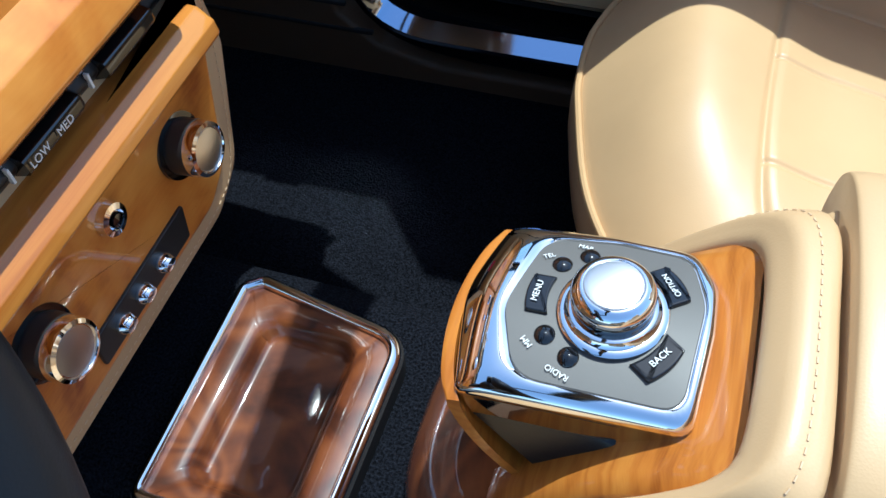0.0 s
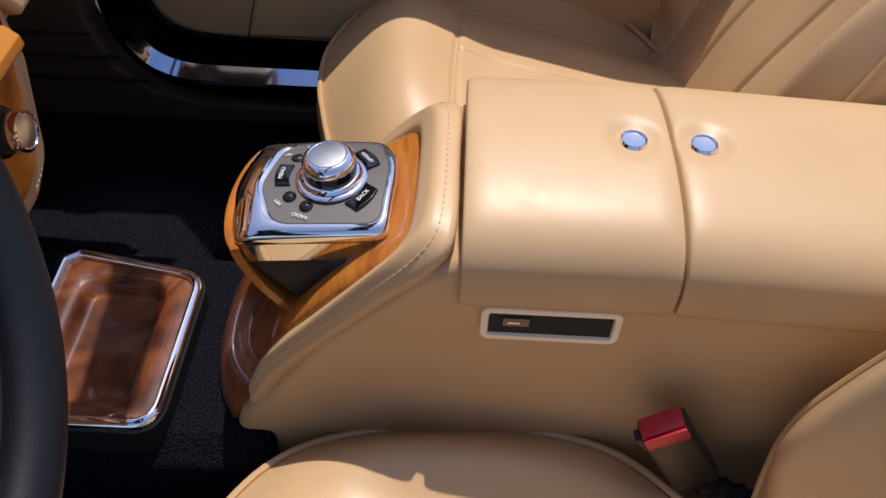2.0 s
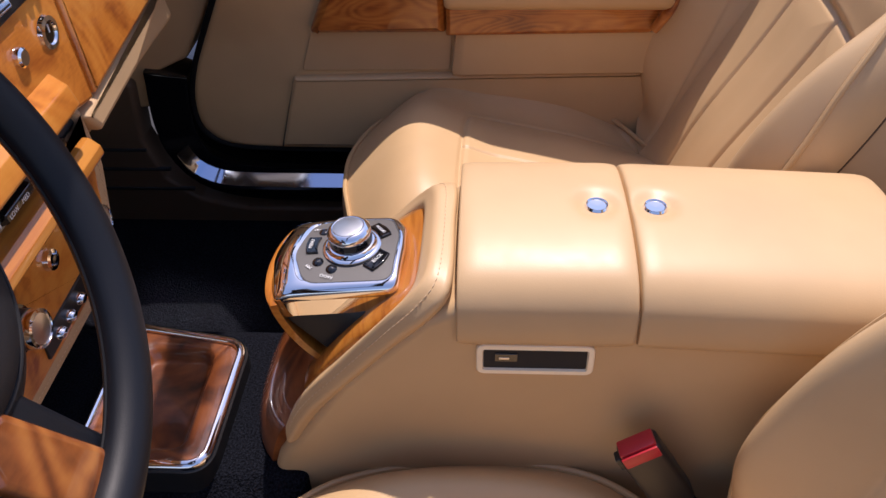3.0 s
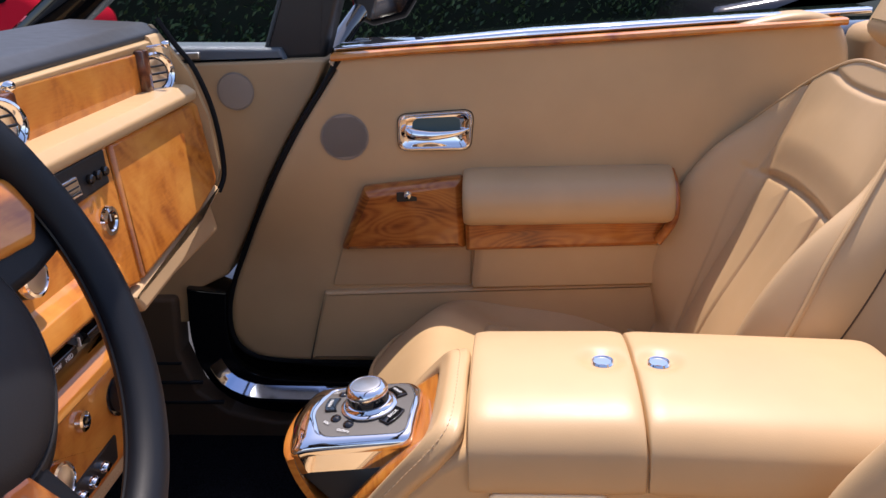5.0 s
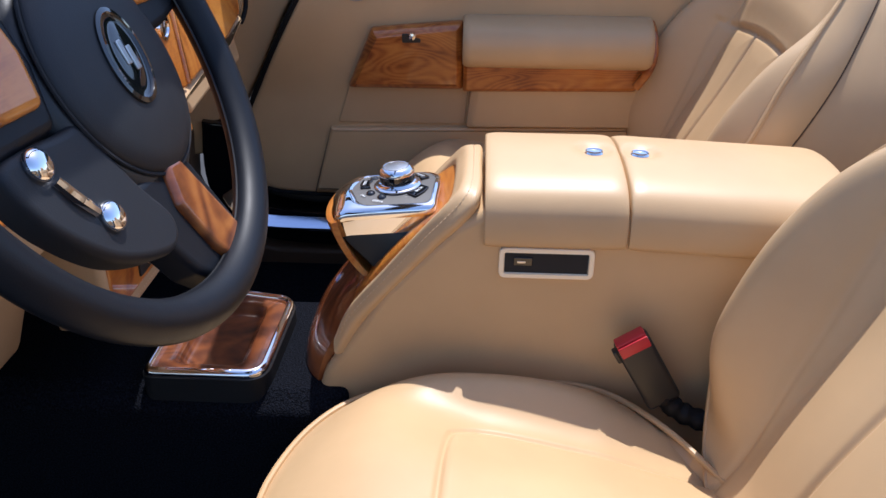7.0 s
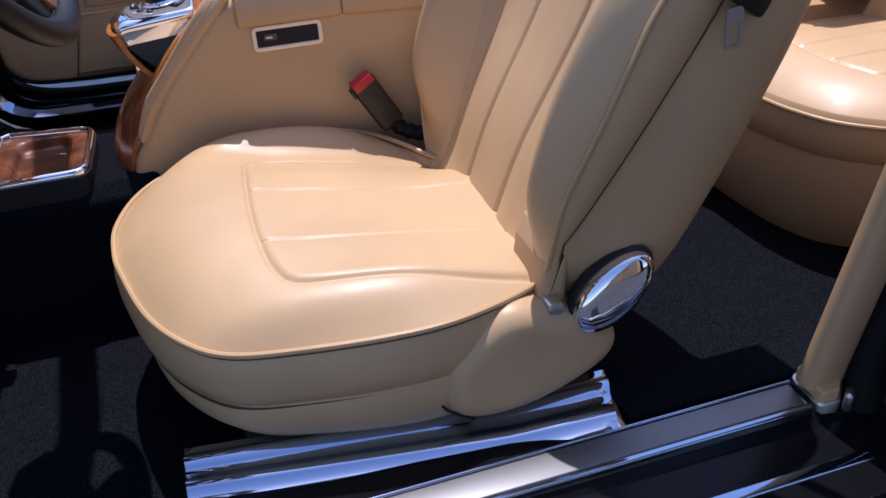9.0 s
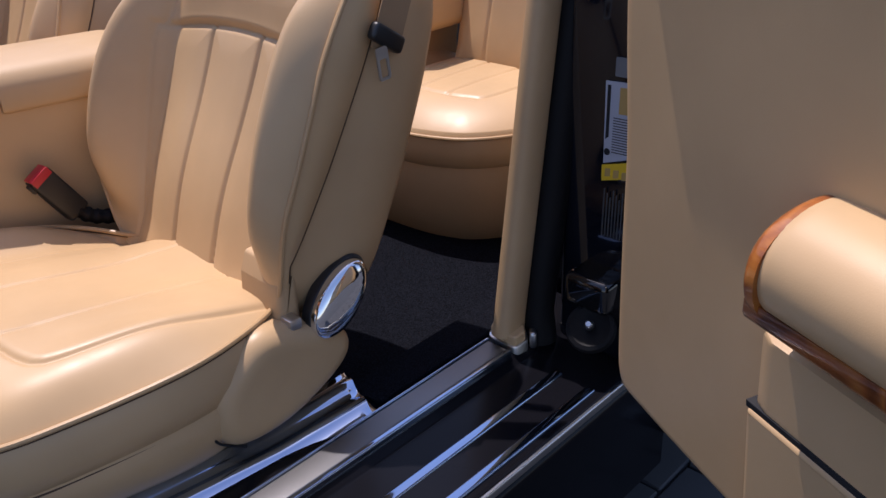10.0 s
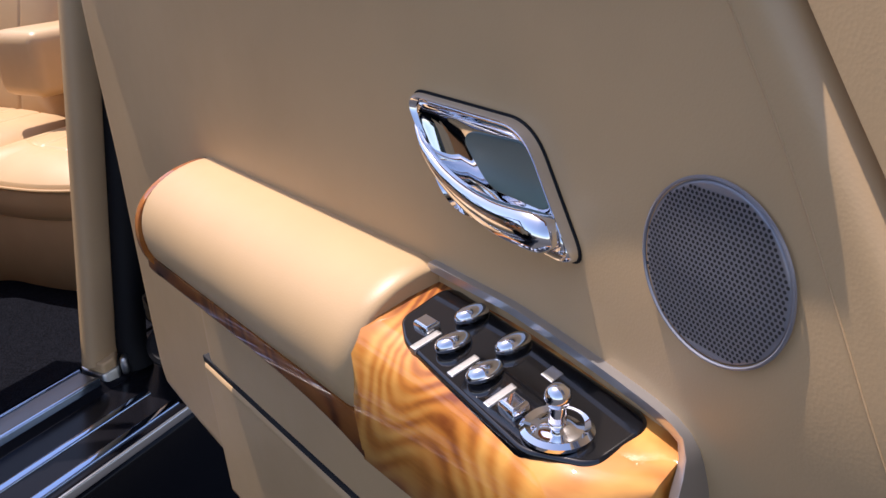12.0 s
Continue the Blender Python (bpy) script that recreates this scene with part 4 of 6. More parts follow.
def seat_buckle():
    b = thing("seat_belt_buckle", (0.50, -0.155, 0.60), "black seat belt buckle with a red button", "seat belt buckle")
    x = Vector((0.86, 0.12, 0.50)).normalized()
    y = Vector((-0.02, 1, 0)).normalized()
    z = x.cross(y).normalized()
    y = z.cross(x)
    m = Matrix.Translation((0.404, -0.156, 0.728)) @ Matrix((x, y, z)).transposed().to_4x4()
    part("housing", box((-0.0215, -0.0135, -0.100), (0.0215, 0.0135, 0.0), 0.006, 3, m), BLACK, b)
    part("release_button", box((-0.0185, -0.0095, -0.004), (0.0185, 0.0095, 0.004), 0.0018, 2, m), RED, b, "red release button")
    part("button_lip", box((-0.0185, -0.0138, -0.013), (0.0185, -0.011, 0.002), 0.0012, 2, m), RED, b)
    part("badge", box((-0.007, -0.0134, -0.052), (0.007, -0.0120, -0.040), 0.0006, 1, m), plain("dark_metal", (0.10, 0.09, 0.08), 0.4), b)
    part("tab", box((-0.026, -0.006, -0.022), (-0.019, 0.006, -0.004), 0.002, 2, m), BLACK, b)
    p0 = m @ Vector((0, 0, -0.092))
    part("stalk", tube(spline([p0, p0 + Vector((0.022, -0.004, -0.020)), p0 + Vector((0.050, -0.010, -0.030)), p0 + Vector((0.10, -0.016, -0.045))], 24, False), lambda f: 0.013 + 0.0015 * math.sin(40 * f), 10), RUBBER, b)
    return b


seat_buckle()
# ---- seats ----
def front_seat(yc, mir, driver, dx=0.0):
    """mir: +1 where the outer side lies towards -y (driver), -1 for the mirrored seat."""
    lab = "driver's seat in tan leather with fluted centre and piping" if driver else "passenger seat in tan leather with fluted centre and piping"
    s = thing("front_seat", (0.3, yc, 0.37), lab, "car seat", "front seats")
    # cushion: rounded nose, raised bolster beside the console, rear corners drawn in
    base = [(0.0, -0.04), (0.0, -0.12), (0.030, -0.212), (0.085, -0.272), (0.18, -0.298), (0.30, -0.298), (0.40, -0.270), (0.48, -0.20), (0.53, -0.09), (0.54, 0.03), (0.545, 0.14),
            (0.536, 0.210), (0.502, 0.246), (0.446, 0.274), (0.375, 0.294), (0.305, 0.292), (0.211, 0.272), (0.128, 0.243), (0.078, 0.193), (0.039, 0.120), (0.010, 0.016)]
    out = spline(base, 460)
    def rim_z(x, v=0.0):
        z = 0.617 + 0.018 * ease((x - 0.02) / 0.36)
        return z - (0.046 - 0.034 * ease(v / 0.2)) * ease((x - 0.36) / 0.24) * ease((np.abs(v) - 0.02) / 0.18)
    ins = [(0.60, -0.166), (0.44, -0.171), (0.27, -0.178), (0.216, -0.174), (0.195, -0.150), (0.186, 0.0), (0.188, 0.11), (0.200, 0.175), (0.228, 0.203), (0.33, 0.224), (0.44, 0.242), (0.60, 0.246)]
    insp = spline(ins, 70, False)
    fl = [[(0.188, -0.036), (0.35, -0.028), (0.56, -0.018)], [(0.190, 0.106), (0.35, 0.116), (0.56, 0.128)]]
    def top(x, v, f):
        z = rim_z(x, v) + 0.050 * (1 - f ** 5) - 0.004 * f
        z = z + (0.012 if driver else 0.046) * np.exp(-((x - 0.098) / 0.080) ** 2) * (1 - f ** 4) * ease((0.32 - v) / 0.28)
        along = ease(x / 0.20) * ease((0.56 - x) / 0.26)
        z = z + (0.037 * np.exp(-((v + 0.262) / np.where(v < -0.262, 0.050, 0.036)) ** 2) + 0.012 * np.exp(-((v - 0.24) / 0.040) ** 2)) * along * (1 - f ** 7)
        z = z - (0.018 * ease((x - 0.10) / 0.14) + 0.004 * ease((x - 0.18) / 0.20)) * np.exp(-((v + 0.180) / 0.055) ** 2)
        z = z - (0.044 * (1 - 0.45 * ease((v - 0.04) / 0.16)) * ease((x - 0.15) / 0.29) + 0.008 * ease((x - 0.36) / 0.24)) * (1 - f ** 5)
        d = line_dist(x, v, insp)
        z = z + groove(d, 0.0034, 0.0032)
        ins_ = inside_poly(x, v, insp)
        z = z + np.where(ins_, -0.004 * ease(d / 0.06) + 0.003 * np.minimum(1, d / 0.012), 0.0)
        for q in fl:
            z = z + np.where(ins_, groove(line_dist(x, v, q), 0.0030, 0.0026), 0.0)
        # slack folds in the hide near the rear
        return z + 0.0006 * np.sin(38 * v + 60 * x) * np.clip((x - 0.40) / 0.1, 0, 1) * (1 - f ** 6)
    ym = yc + 0.017 if driver else yc + 0.004
    at = lambda a, b, c: Vector((a + dx, ym - b, c))
    part("cushion", pillow(out, at, top, 150, [(0.006, lambda a, b: rim_z(a, b) - 0.012), (0.011, lambda a, b: rim_z(a, b) - 0.03), (0.011, lambda a, b: rim_z(a, b) - 0.055), (0.004, lambda a, b: rim_z(a, b) - 0.080), (-0.006, lambda a, b: rim_z(a, b) - 0.086)]), TAN, s, "padded cushion with fluted centre", sharp=65)
    ring = [Vector(p[:2]) for p in out[::3]]
    part("piping", tube([at(p.x, p.y, rim_z(p.x, p.y) - 0.004) for p in offset2d(ring, -0.004)], 0.0040, 8, True), PIPING, s, "leather piping")
    # thin dark tube draws the piping's contact shade
    part("piping_shadow", tube([at(p.x, p.y, rim_z(p.x, p.y) - 0.0095) for p in offset2d(ring, -0.0045)], 0.0009, 6, True), SEAM, s, "shade line drawn under the piping")
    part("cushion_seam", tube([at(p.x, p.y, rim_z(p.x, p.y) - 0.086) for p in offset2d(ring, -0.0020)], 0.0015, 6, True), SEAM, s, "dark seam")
    sk = spline([(x if x < 0.5 else 0.5 + (x - 0.5) * 0.3, v) for x, v in base], 110)
    def skirt(d, z):
        return [at(p.x + 0.006, p.y, z if not callable(z) else z(p.x, p.y)) for p in offset2d([Vector(p[:2]) for p in sk], d)]
    part("skirt", loft([skirt(-0.003, lambda x, v: rim_z(x, v) - 0.080), skirt(-0.007, lambda x, v: rim_z(x, v) - 0.094), skirt(-0.004, lambda x, v: min(rim_z(x, v) - 0.120, 0.52)), skirt(0.012, 0.478), skirt(0.035, 0.452), skirt(0.05, 0.45)]), TAN, s, "tan leather seat base", sharp=60)
    part("pedestal", box((0.12, yc - 0.2, 0.365), (0.50, yc + 0.2, 0.46), 0.01), BLACK, s)
    # backrest: deep side bolsters round a fluted panel, with a proud upper panel
    O = Vector((0.495 + dx, yc, 0.60))
    la = radians(24)
    V, W = Vector((math.sin(la), 0, math.cos(la))), Vector((-math.cos(la), 0, math.sin(la)))
    bt = lambda a, b, c: O + V * b + Vector((0, -mir * a, 0)) + W * c
    half = [(0.13, -0.018), (0.225, 0.012), (0.264, 0.09), (0.275, 0.20), (0.270, 0.30), (0.247, 0.39), (0.205, 0.465), (0.155, 0.530), (0.08, 0.572)]
    outer = [(0.13, -0.018), (0.225, 0.012), (0.264, 0.09), (0.278, 0.20), (0.282, 0.30), (0.281, 0.40), (0.269, 0.48), (0.230, 0.545), (0.12, 0.579)]
    bo = spline([(0, -0.02)] + (outer if driver else half) + [(0, 0.580)] + [(-a, b) for a, b in half[::-1]], 440)
    arch = spline([(-0.172, -0.01), (-0.184, 0.2), (-0.192, 0.348), (-0.180, 0.366), (-0.11, 0.378), (0.0, 0.384), (0.11, 0.378), (0.180, 0.366), (0.192, 0.348), (0.184, 0.2), (0.172, -0.01)], 110, False)
    flutes = [[(-0.057, -0.01), (-0.061, 0.2), (-0.065, 0.384)], [(0.057, -0.01), (0.061, 0.2), (0.065, 0.384)]]
    sh = [spline([(k * 0.183, 0.360), (k * 0.172, 0.44), (k * 0.158, 0.56)], 14, False) for k in (-1, 1)]
    sh.append(spline([(-0.14, 0.562), (-0.07, 0.548), (0.0, 0.545), (0.07, 0.548), (0.14, 0.562)], 16, False))
    edge_c = lambda b: 0.048 - 0.052 * ease((b - 0.34) / 0.26) - 0.052 * ease((0.17 - b) / 0.20)
    crest = spline([(-0.06, -0.030), (0.0, -0.016), (0.035, 0.004), (0.075, 0.048), (0.13, 0.086), (0.20, 0.101), (0.30, 0.105), (0.40, 0.092), (0.47, 0.055), (0.53, 0.012), (0.60, 0.0)], 90, False)
    crest_b, crest_c = [p[0] for p in crest], [p[1] for p in crest]
    def face(a, b, f):
        sa = np.abs(a)
        lift = np.interp(b, crest_b, crest_c) + 0.004
        c = -0.012 + lift * ease((sa - 0.158) / 0.092) + 0.012 * np.exp(-((b - 0.13) / 0.12) ** 2) * ease((0.2 - sa) / 0.12)
        top_b = 0.384 - 0.6 * a * a
        c = c + (0.005 * ease((b - top_b) / 0.014) + 0.010 * ease((b - top_b) / 0.070) * ease((0.60 - b) / 0.16)) * ease((0.21 - sa) / 0.08)
        c = c - (c - edge_c(b)) * np.clip((f - 0.76) / 0.24, 0, 1) ** 2.4
        d = line_dist(a, b, arch)
        ins_ = inside_poly(a, b, arch)
        c = c + groove(d, 0.0045, 0.0042)
        two = np.minimum(line_dist(a, b, flutes[0]), line_dist(a, b, flutes[1]))
        c = c + np.where(ins_, 0.007 * ease(0.5 + 0.5 * np.minimum(d, two) / 0.040) - 0.0035 + groove(two, 0.0040, 0.0045), 0.0)
        c = c + np.where((b > 0.37) & ~ins_, groove(np.minimum(np.minimum(line_dist(a, b, sh[0]), line_dist(a, b, sh[1])), line_dist(a, b, sh[2])), 0.0045, 0.0045), 0.0)
        return c
    seam_c = lambda b: 0.030 - 0.13 * b
    part("backrest", pillow(bo, bt, face, 150, [(0.0035, lambda a, b: edge_c(b) - 0.004), (0.005, lambda a, b: min(edge_c(b) - 0.010, 0.5 * (edge_c(b) + seam_c(b)))), (0.004, lambda a, b: min(seam_c(b), edge_c(b) - 0.014)), (-0.004, lambda a, b: min(seam_c(b), edge_c(b) - 0.014) - 0.006), (-0.03, -0.075)]), TAN, s, "padded backrest with fluted centre panel", sharp=65)
    ring = [Vector(p[:2]) for p in bo[::3]]
    part("back_piping", tube([bt(p.x, p.y, edge_c(p.y) - 0.001) for p in offset2d(ring, -0.0035)], 0.0034, 8, True), PIPING, s, "leather piping")
    part("back_seam", tube([bt(p.x, p.y, min(seam_c(p.y), edge_c(p.y) - 0.014) - 0.003) for p in offset2d(ring, -0.0010)], 0.0016, 6, True), SEAM, s, "dark seam down the side")
    def shell(d, c):
        return [bt(p.x, max(p.y, 0.0), c if not callable(c) else c(p.y)) for p in offset2d(ring, d)]
    part("back_shell", loft([shell(0.001, lambda b: min(seam_c(b), edge_c(b) - 0.014) - 0.006), shell(-0.002, -0.050), shell(-0.005, -0.062), shell(-0.003, -0.105), shell(0.003, -0.132), shell(0.012, -0.146), shell(0.030, -0.152)]), TAN_TRIM, s, "tan rear shell of the backrest", sharp=50)
    # headrest on two leather covered stems
    ho = [Vector(p[:2]) for p in rounded([(-0.13, 0.610), (0.13, 0.610), (0.12, 0.765), (-0.12, 0.765)], [0.03, 0.03, 0.06, 0.06], 8)]
    secs = []
    for k in range(13):
        t = math.pi * k / 12
        secs.append([bt(p.x, p.y, -0.005 - 0.055 * (1 - math.cos(t))) for p in offset2d(ho, 0.03 * (1 - math.sin(t) ** 0.6))])
    part("headrest", loft(secs), TAN, s, "padded headrest", sharp=65)
    for a in (-0.072, 0.072):
        part("headrest_stem", tube([bt(a, 0.50, -0.06), bt(a, 0.63, -0.06)], 0.017, 12), TAN, s, "leather covered headrest stem")
    if driver:
        # hinge cover, chrome cap and clip
        cov = spline([(0.385, 0.478), (0.362, 0.512), (0.366, 0.560), (0.400, 0.598), (0.448, 0.624), (0.505, 0.612), (0.570, 0.580), (0.593, 0.548), (0.572, 0.512), (0.50, 0.478), (0.435, 0.468)], 64)
        part("hinge_cover", prism([(p[0], p[1]) for p in cov], -0.60, -0.724, yzx, 0.030, 8), TAN, s, "moulded tan hinge cover", sharp=70)
        part("cover_seam", tube([yzx(p.x, p.y, -0.708) for p in spline([(0.40, 0.470), (0.362, 0.500), (0.360, 0.530), (0.368, 0.570), (0.41, 0.604)], 24, False)], 0.002, 6), HOLE, s, "dark gap round the hinge cover")
        part("hinge_arm", prism(rounded([(0.492, 0.600), (0.500, 0.662), (0.512, 0.690), (0.535, 0.690), (0.530, 0.60)], 0.008), -0.60, -0.690, yzx, 0.010, 4), TAN_TRIM, s, "tan hinge arm cover")
        m = axis_pose((0.577, -0.722, 0.623), (-0.10, -1, 0.08), (0.70, 0, 0.72))
        part("hinge_cap", lathe([(0.0, 0.0105), (0.022, 0.0100), (0.036, 0.0085), (0.045, 0.0055), (0.050, 0.001), (0.052, -0.006), (0.050, -0.02)], m @ Matrix.Diagonal((0.66, 1.20, 1, 1)), 48), CHROME, s, "oval polished chrome hinge cap")
        part("cap_seat", lathe([(0.0, -0.010), (0.053, -0.010), (0.056, -0.014), (0.054, -0.03)], m @ Matrix.Diagonal((0.66, 1.20, 1, 1)), 48), BLACK, s, "black seat of the hinge cap")
        lv = [Vector((0.784, -0.719, 0.998)).lerp(Vector((0.812, -0.722, 1.075)), k / 8) for k in range(9)]
        part("recline_lever", tube(lv, 0.0075, 14, flat=1.5), CHROME, s, "slim chrome backrest release lever")
        part("hinge_clip", box((0.496, -0.712, 0.604), (0.516, -0.686, 0.622), 0.004), SATIN, s, "pale metal clip")
    return s


front_seat(-0.430, 1, True)
front_seat(0.400, -1, False, 0.030)


def seat_belt():
    b = thing("seat_belt", (0.6, -0.75, 0.6), "tan seat belt with black stop and metal tongue", "seat belt")
    la = radians(23.5)
    V, W = Vector((math.sin(la), 0, math.cos(la))), Vector((-math.cos(la), 0, math.sin(la)))
    O = Vector((0.488, -0.405, 0.60))
    P = lambda v, w, y: O + V * v + W * w + Vector((0, y, 0))
    secs = []
    for f in [i / 12 for i in range(13)]:
        v = 0.40 + 0.26 * f
        y = -0.3155 - 0.004 * math.sin(math.pi * f)
        secs.append([P(v, -0.030, y), P(v, -0.076, y - 0.002), P(v, -0.076, y - 0.0035), P(v, -0.030, y - 0.0015)])
    part("strap", loft(secs), leather("belt_webbing", (0.34, 0.21, 0.11), 0.7, 1200.0), b, "tan woven belt strap", sharp=30)
    h = Vector((0.698, -0.7265, 0.962))
    part("stop", box((-0.030, -0.008, -0.012), (0.030, 0.008, 0.012), 0.006, 3, Matrix.Translation(h) @ pose(0, 0, 0, 0, 33, 4)), BLACK, b)
    tl = rrect(0, 0, 0.020, 0.044, 0.005, 5)
    o = [Vector(p[:2]) for p in tl]
    mm = Matrix.Translation(h + Vector((-0.013, -0.004, -0.030))) @ pose(0, 0, 0, 90, 0, 0) @ pose(0, 0, 0, 0, 0, 5)
    inn = [Vector((p.x * 0.6, p.y * 0.55 - 0.006)) for p in o]
    part("tongue", loft([[mm @ Vector((p.x, p.y, z)) for p in q] for q, z in ((o, -0.001), (o, 0.001), (inn, 0.001), (inn, -0.001))], loop=True), SATIN, b, "metal belt tongue", sharp=30)


seat_belt()


# ---- steering wheel ----
def steering_wheel():
    C = Vector((-0.0616, -0.4028, 1.1192))
    N, U, S = Vector((0.90122, -0.02937, 0.43237)), Vector((-0.43214, 0.01408, 0.90170)), Vector((0.03257, 0.99947, 0.0))
    at = lambda p, q, c: C + (S * p + U * q) * 1.038 + N * c          # p across, q up, c towards the driver
    w = thing("steering_wheel", C, "black leather steering wheel with wood spokes", "steering wheel")
    section = spline([(0.2083, 0.0), (0.2055, 0.0085), (0.1975, 0.0150), (0.1870, 0.0140), (0.1785, 0.0065), (0.1770, -0.002), (0.1820, -0.0110), (0.1920, -0.0140), (0.2020, -0.0100)], 20)
    secs = []
    n = 120
    for i in range(n):
        t = 2 * math.pi * i / n
        deg = math.degrees(t)
        grip = 0.0035 * (math.exp(-((deg - 28) / 9) ** 2) + math.exp(-((deg - 152) / 9) ** 2))
        secs.append([at((p.x - grip * (0.193 - p.x) / 0.016) * math.cos(t), (p.x - grip * (0.193 - p.x) / 0.016) * math.sin(t), p.y * (1 + 18 * grip)) for p in section])
    part("rim", loft(secs, loop=True), WHEEL_LEATHER, w, "black leather rim", sharp=80)
    part("rim_seam", tube([at(0.1775 * math.cos(2 * math.pi * i / 90), 0.1775 * math.sin(2 * math.pi * i / 90), -0.003) for i in range(90)], 0.0012, 5, True), BLACK, w)
    rim_at = at
    at = lambda p, q, c: rim_at(p + 0.019, q - 0.002, c)              # hub and spokes sit off the rim's middle
    soft = plain("soft_black", (0.008, 0.009, 0.012), 0.58, grain=0.25, gscale=900.0)
    def ell(cx, cy, rx, ry, d, c, k=72):
        return [at(cx + (rx - d) * math.cos(2 * math.pi * i / k), cy + (ry - d) * math.sin(2 * math.pi * i / k), c) for i in range(k)]
    part("hub_housing", loft([ell(0.012, -0.018, 0.084, 0.092, d, c) for d, c in ((0.014, -0.075), (-0.006, -0.05), (-0.008, -0.026), (-0.003, -0.012), (0.004, -0.006), (0.014, -0.006))]), BLACK, w, "black hub housing", sharp=60)
    part("airbag_cover", loft([ell(0.014, -0.013, 0.080, 0.086, d, c) for d, c in ((0.0, -0.012), (0.0, -0.003), (0.003, 0.0005), (0.016, 0.005), (0.035, 0.009), (0.055, 0.011), (0.072, 0.0115))]), soft, w, "soft black airbag cover", sharp=60)
    part("cover_groove", tube(ell(0.014, -0.013, 0.0815, 0.0875, 0.0, -0.004), 0.0016, 6, True), HOLE, w)
    bc = Vector((0.010, -0.013))
    b2 = [bc + Vector((0.0235 * math.cos(t) + 0.004 * math.sin(t), 0.0325 * math.sin(t))) for t in [2 * math.pi * i / 48 for i in range(48)]]
    bd = part("badge", loft([[at(p.x, p.y, c) for p in offset2d(b2, d)] for d, c in ((-0.004, 0.006), (-0.003, 0.0122), (0.0005, 0.0130), (0.0022, 0.0110), (0.010, 0.0126), (0.019, 0.0134))]), GLOSS, w, "oval gloss black badge", sharp=60)
    for k, p0 in enumerate((-0.0042, 0.0038)):
        q0 = bc.y + 0.003 - k * 0.006
        part("badge_mark", prism(rounded([(bc.x + p0 - 0.0036, q0 - 0.009), (bc.x + p0 + 0.0028, q0 - 0.009), (bc.x + p0 + 0.0036, q0 + 0.009), (bc.x + p0 - 0.0028, q0 + 0.009)], 0.0012), 0.0130, 0.0142, at, 0.0004), SATIN, bd)
    # spokes with wood inlays
    right = [(0.050, 0.060), (0.054, 0.040), (0.094, 0.014), (0.140, 0.012), (0.158, 0.030), (0.154, 0.056), (0.138, 0.066)]
    right_b = [(0.044, 0.070), (0.050, 0.030), (0.088, -0.010), (0.130, -0.008), (0.182, 0.002), (0.180, 0.070), (0.150, 0.086)]
    left = [(-0.078, 0.046), (-0.076, 0.020), (-0.086, -0.014), (-0.130, -0.012), (-0.158, 0.012), (-0.158, 0.044), (-0.130, 0.056)]
    left_b = [(-0.062, 0.062), (-0.064, 0.010), (-0.080, -0.030), (-0.150, -0.028), (-0.200, -0.010), (-0.200, 0.070), (-0.140, 0.076)]
    low = [(-0.008, -0.090), (0.016, -0.094), (0.041, -0.165), (0.039, -0.190), (0.022, -0.198), (0.006, -0.191), (-0.008, -0.165), (-0.020, -0.120)]
    low_b = [(-0.052, -0.088), (0.034, -0.090), (0.056, -0.176), (0.046, -0.196), (-0.010, -0.200), (-0.040, -0.168), (-0.058, -0.125)]
    for o, o2, mat in ((right_b, right, WOOD), (left_b, left, WOOD), (low_b, low, WOOD_SPOKE)):
        sp = part("spoke", prism(rounded(o, 0.012, 5), -0.034, -0.006, at, 0.007, 3, 0.006), WHEEL_LEATHER, w)
        part("spoke_inlay", prism(rounded(o2, 0.009, 5), -0.012, 0.0005, at, 0.006, 4), mat, sp, "lacquered wood spoke inlay")
    # switch pod at the lower left
    at = lambda p, q, c: rim_at(p + 0.026, q - 0.008, c)
    pod = spline([(-0.066, -0.030), (-0.090, -0.026), (-0.150, -0.022), (-0.160, -0.036), (-0.148, -0.072), (-0.112, -0.113), (-0.056, -0.136), (-0.034, -0.118), (-0.050, -0.080)], 60)
    pd = part("switch_pod", prism([(p.x, p.y) for p in pod], -0.03, -0.005, at, 0.006, 3, 0.006), soft, w, "black lower switch pod")
    for p, q in ((-0.130, -0.034), (-0.099, -0.086)):
        part("thumb_button", lathe([(0, 0), (0.0108, 0), (0.0118, 0.002), (0.0112, 0.0045), (0.0090, 0.0070), (0.0055, 0.0086), (0, 0.0092)], axis_pose(at(p, q, -0.006), N), 32), CHROME, pd, "domed chrome thumb button", sharp=85)
    part("bar_button", tube(spline([at(-0.1255, -0.047, -0.004), at(-0.119, -0.063, -0.003), at(-0.109, -0.077, -0.004)], 12, False), 0.0042, 8), CHROME, pd, "chrome bar switch")
    part("column", lathe([(0.05, -0.07), (0.052, -0.10), (0.06, -0.22), (0.0, -0.23)], axis_pose(C, N), 32), BLACK, w, "black steering column shroud")
    return w


steering_wheel()
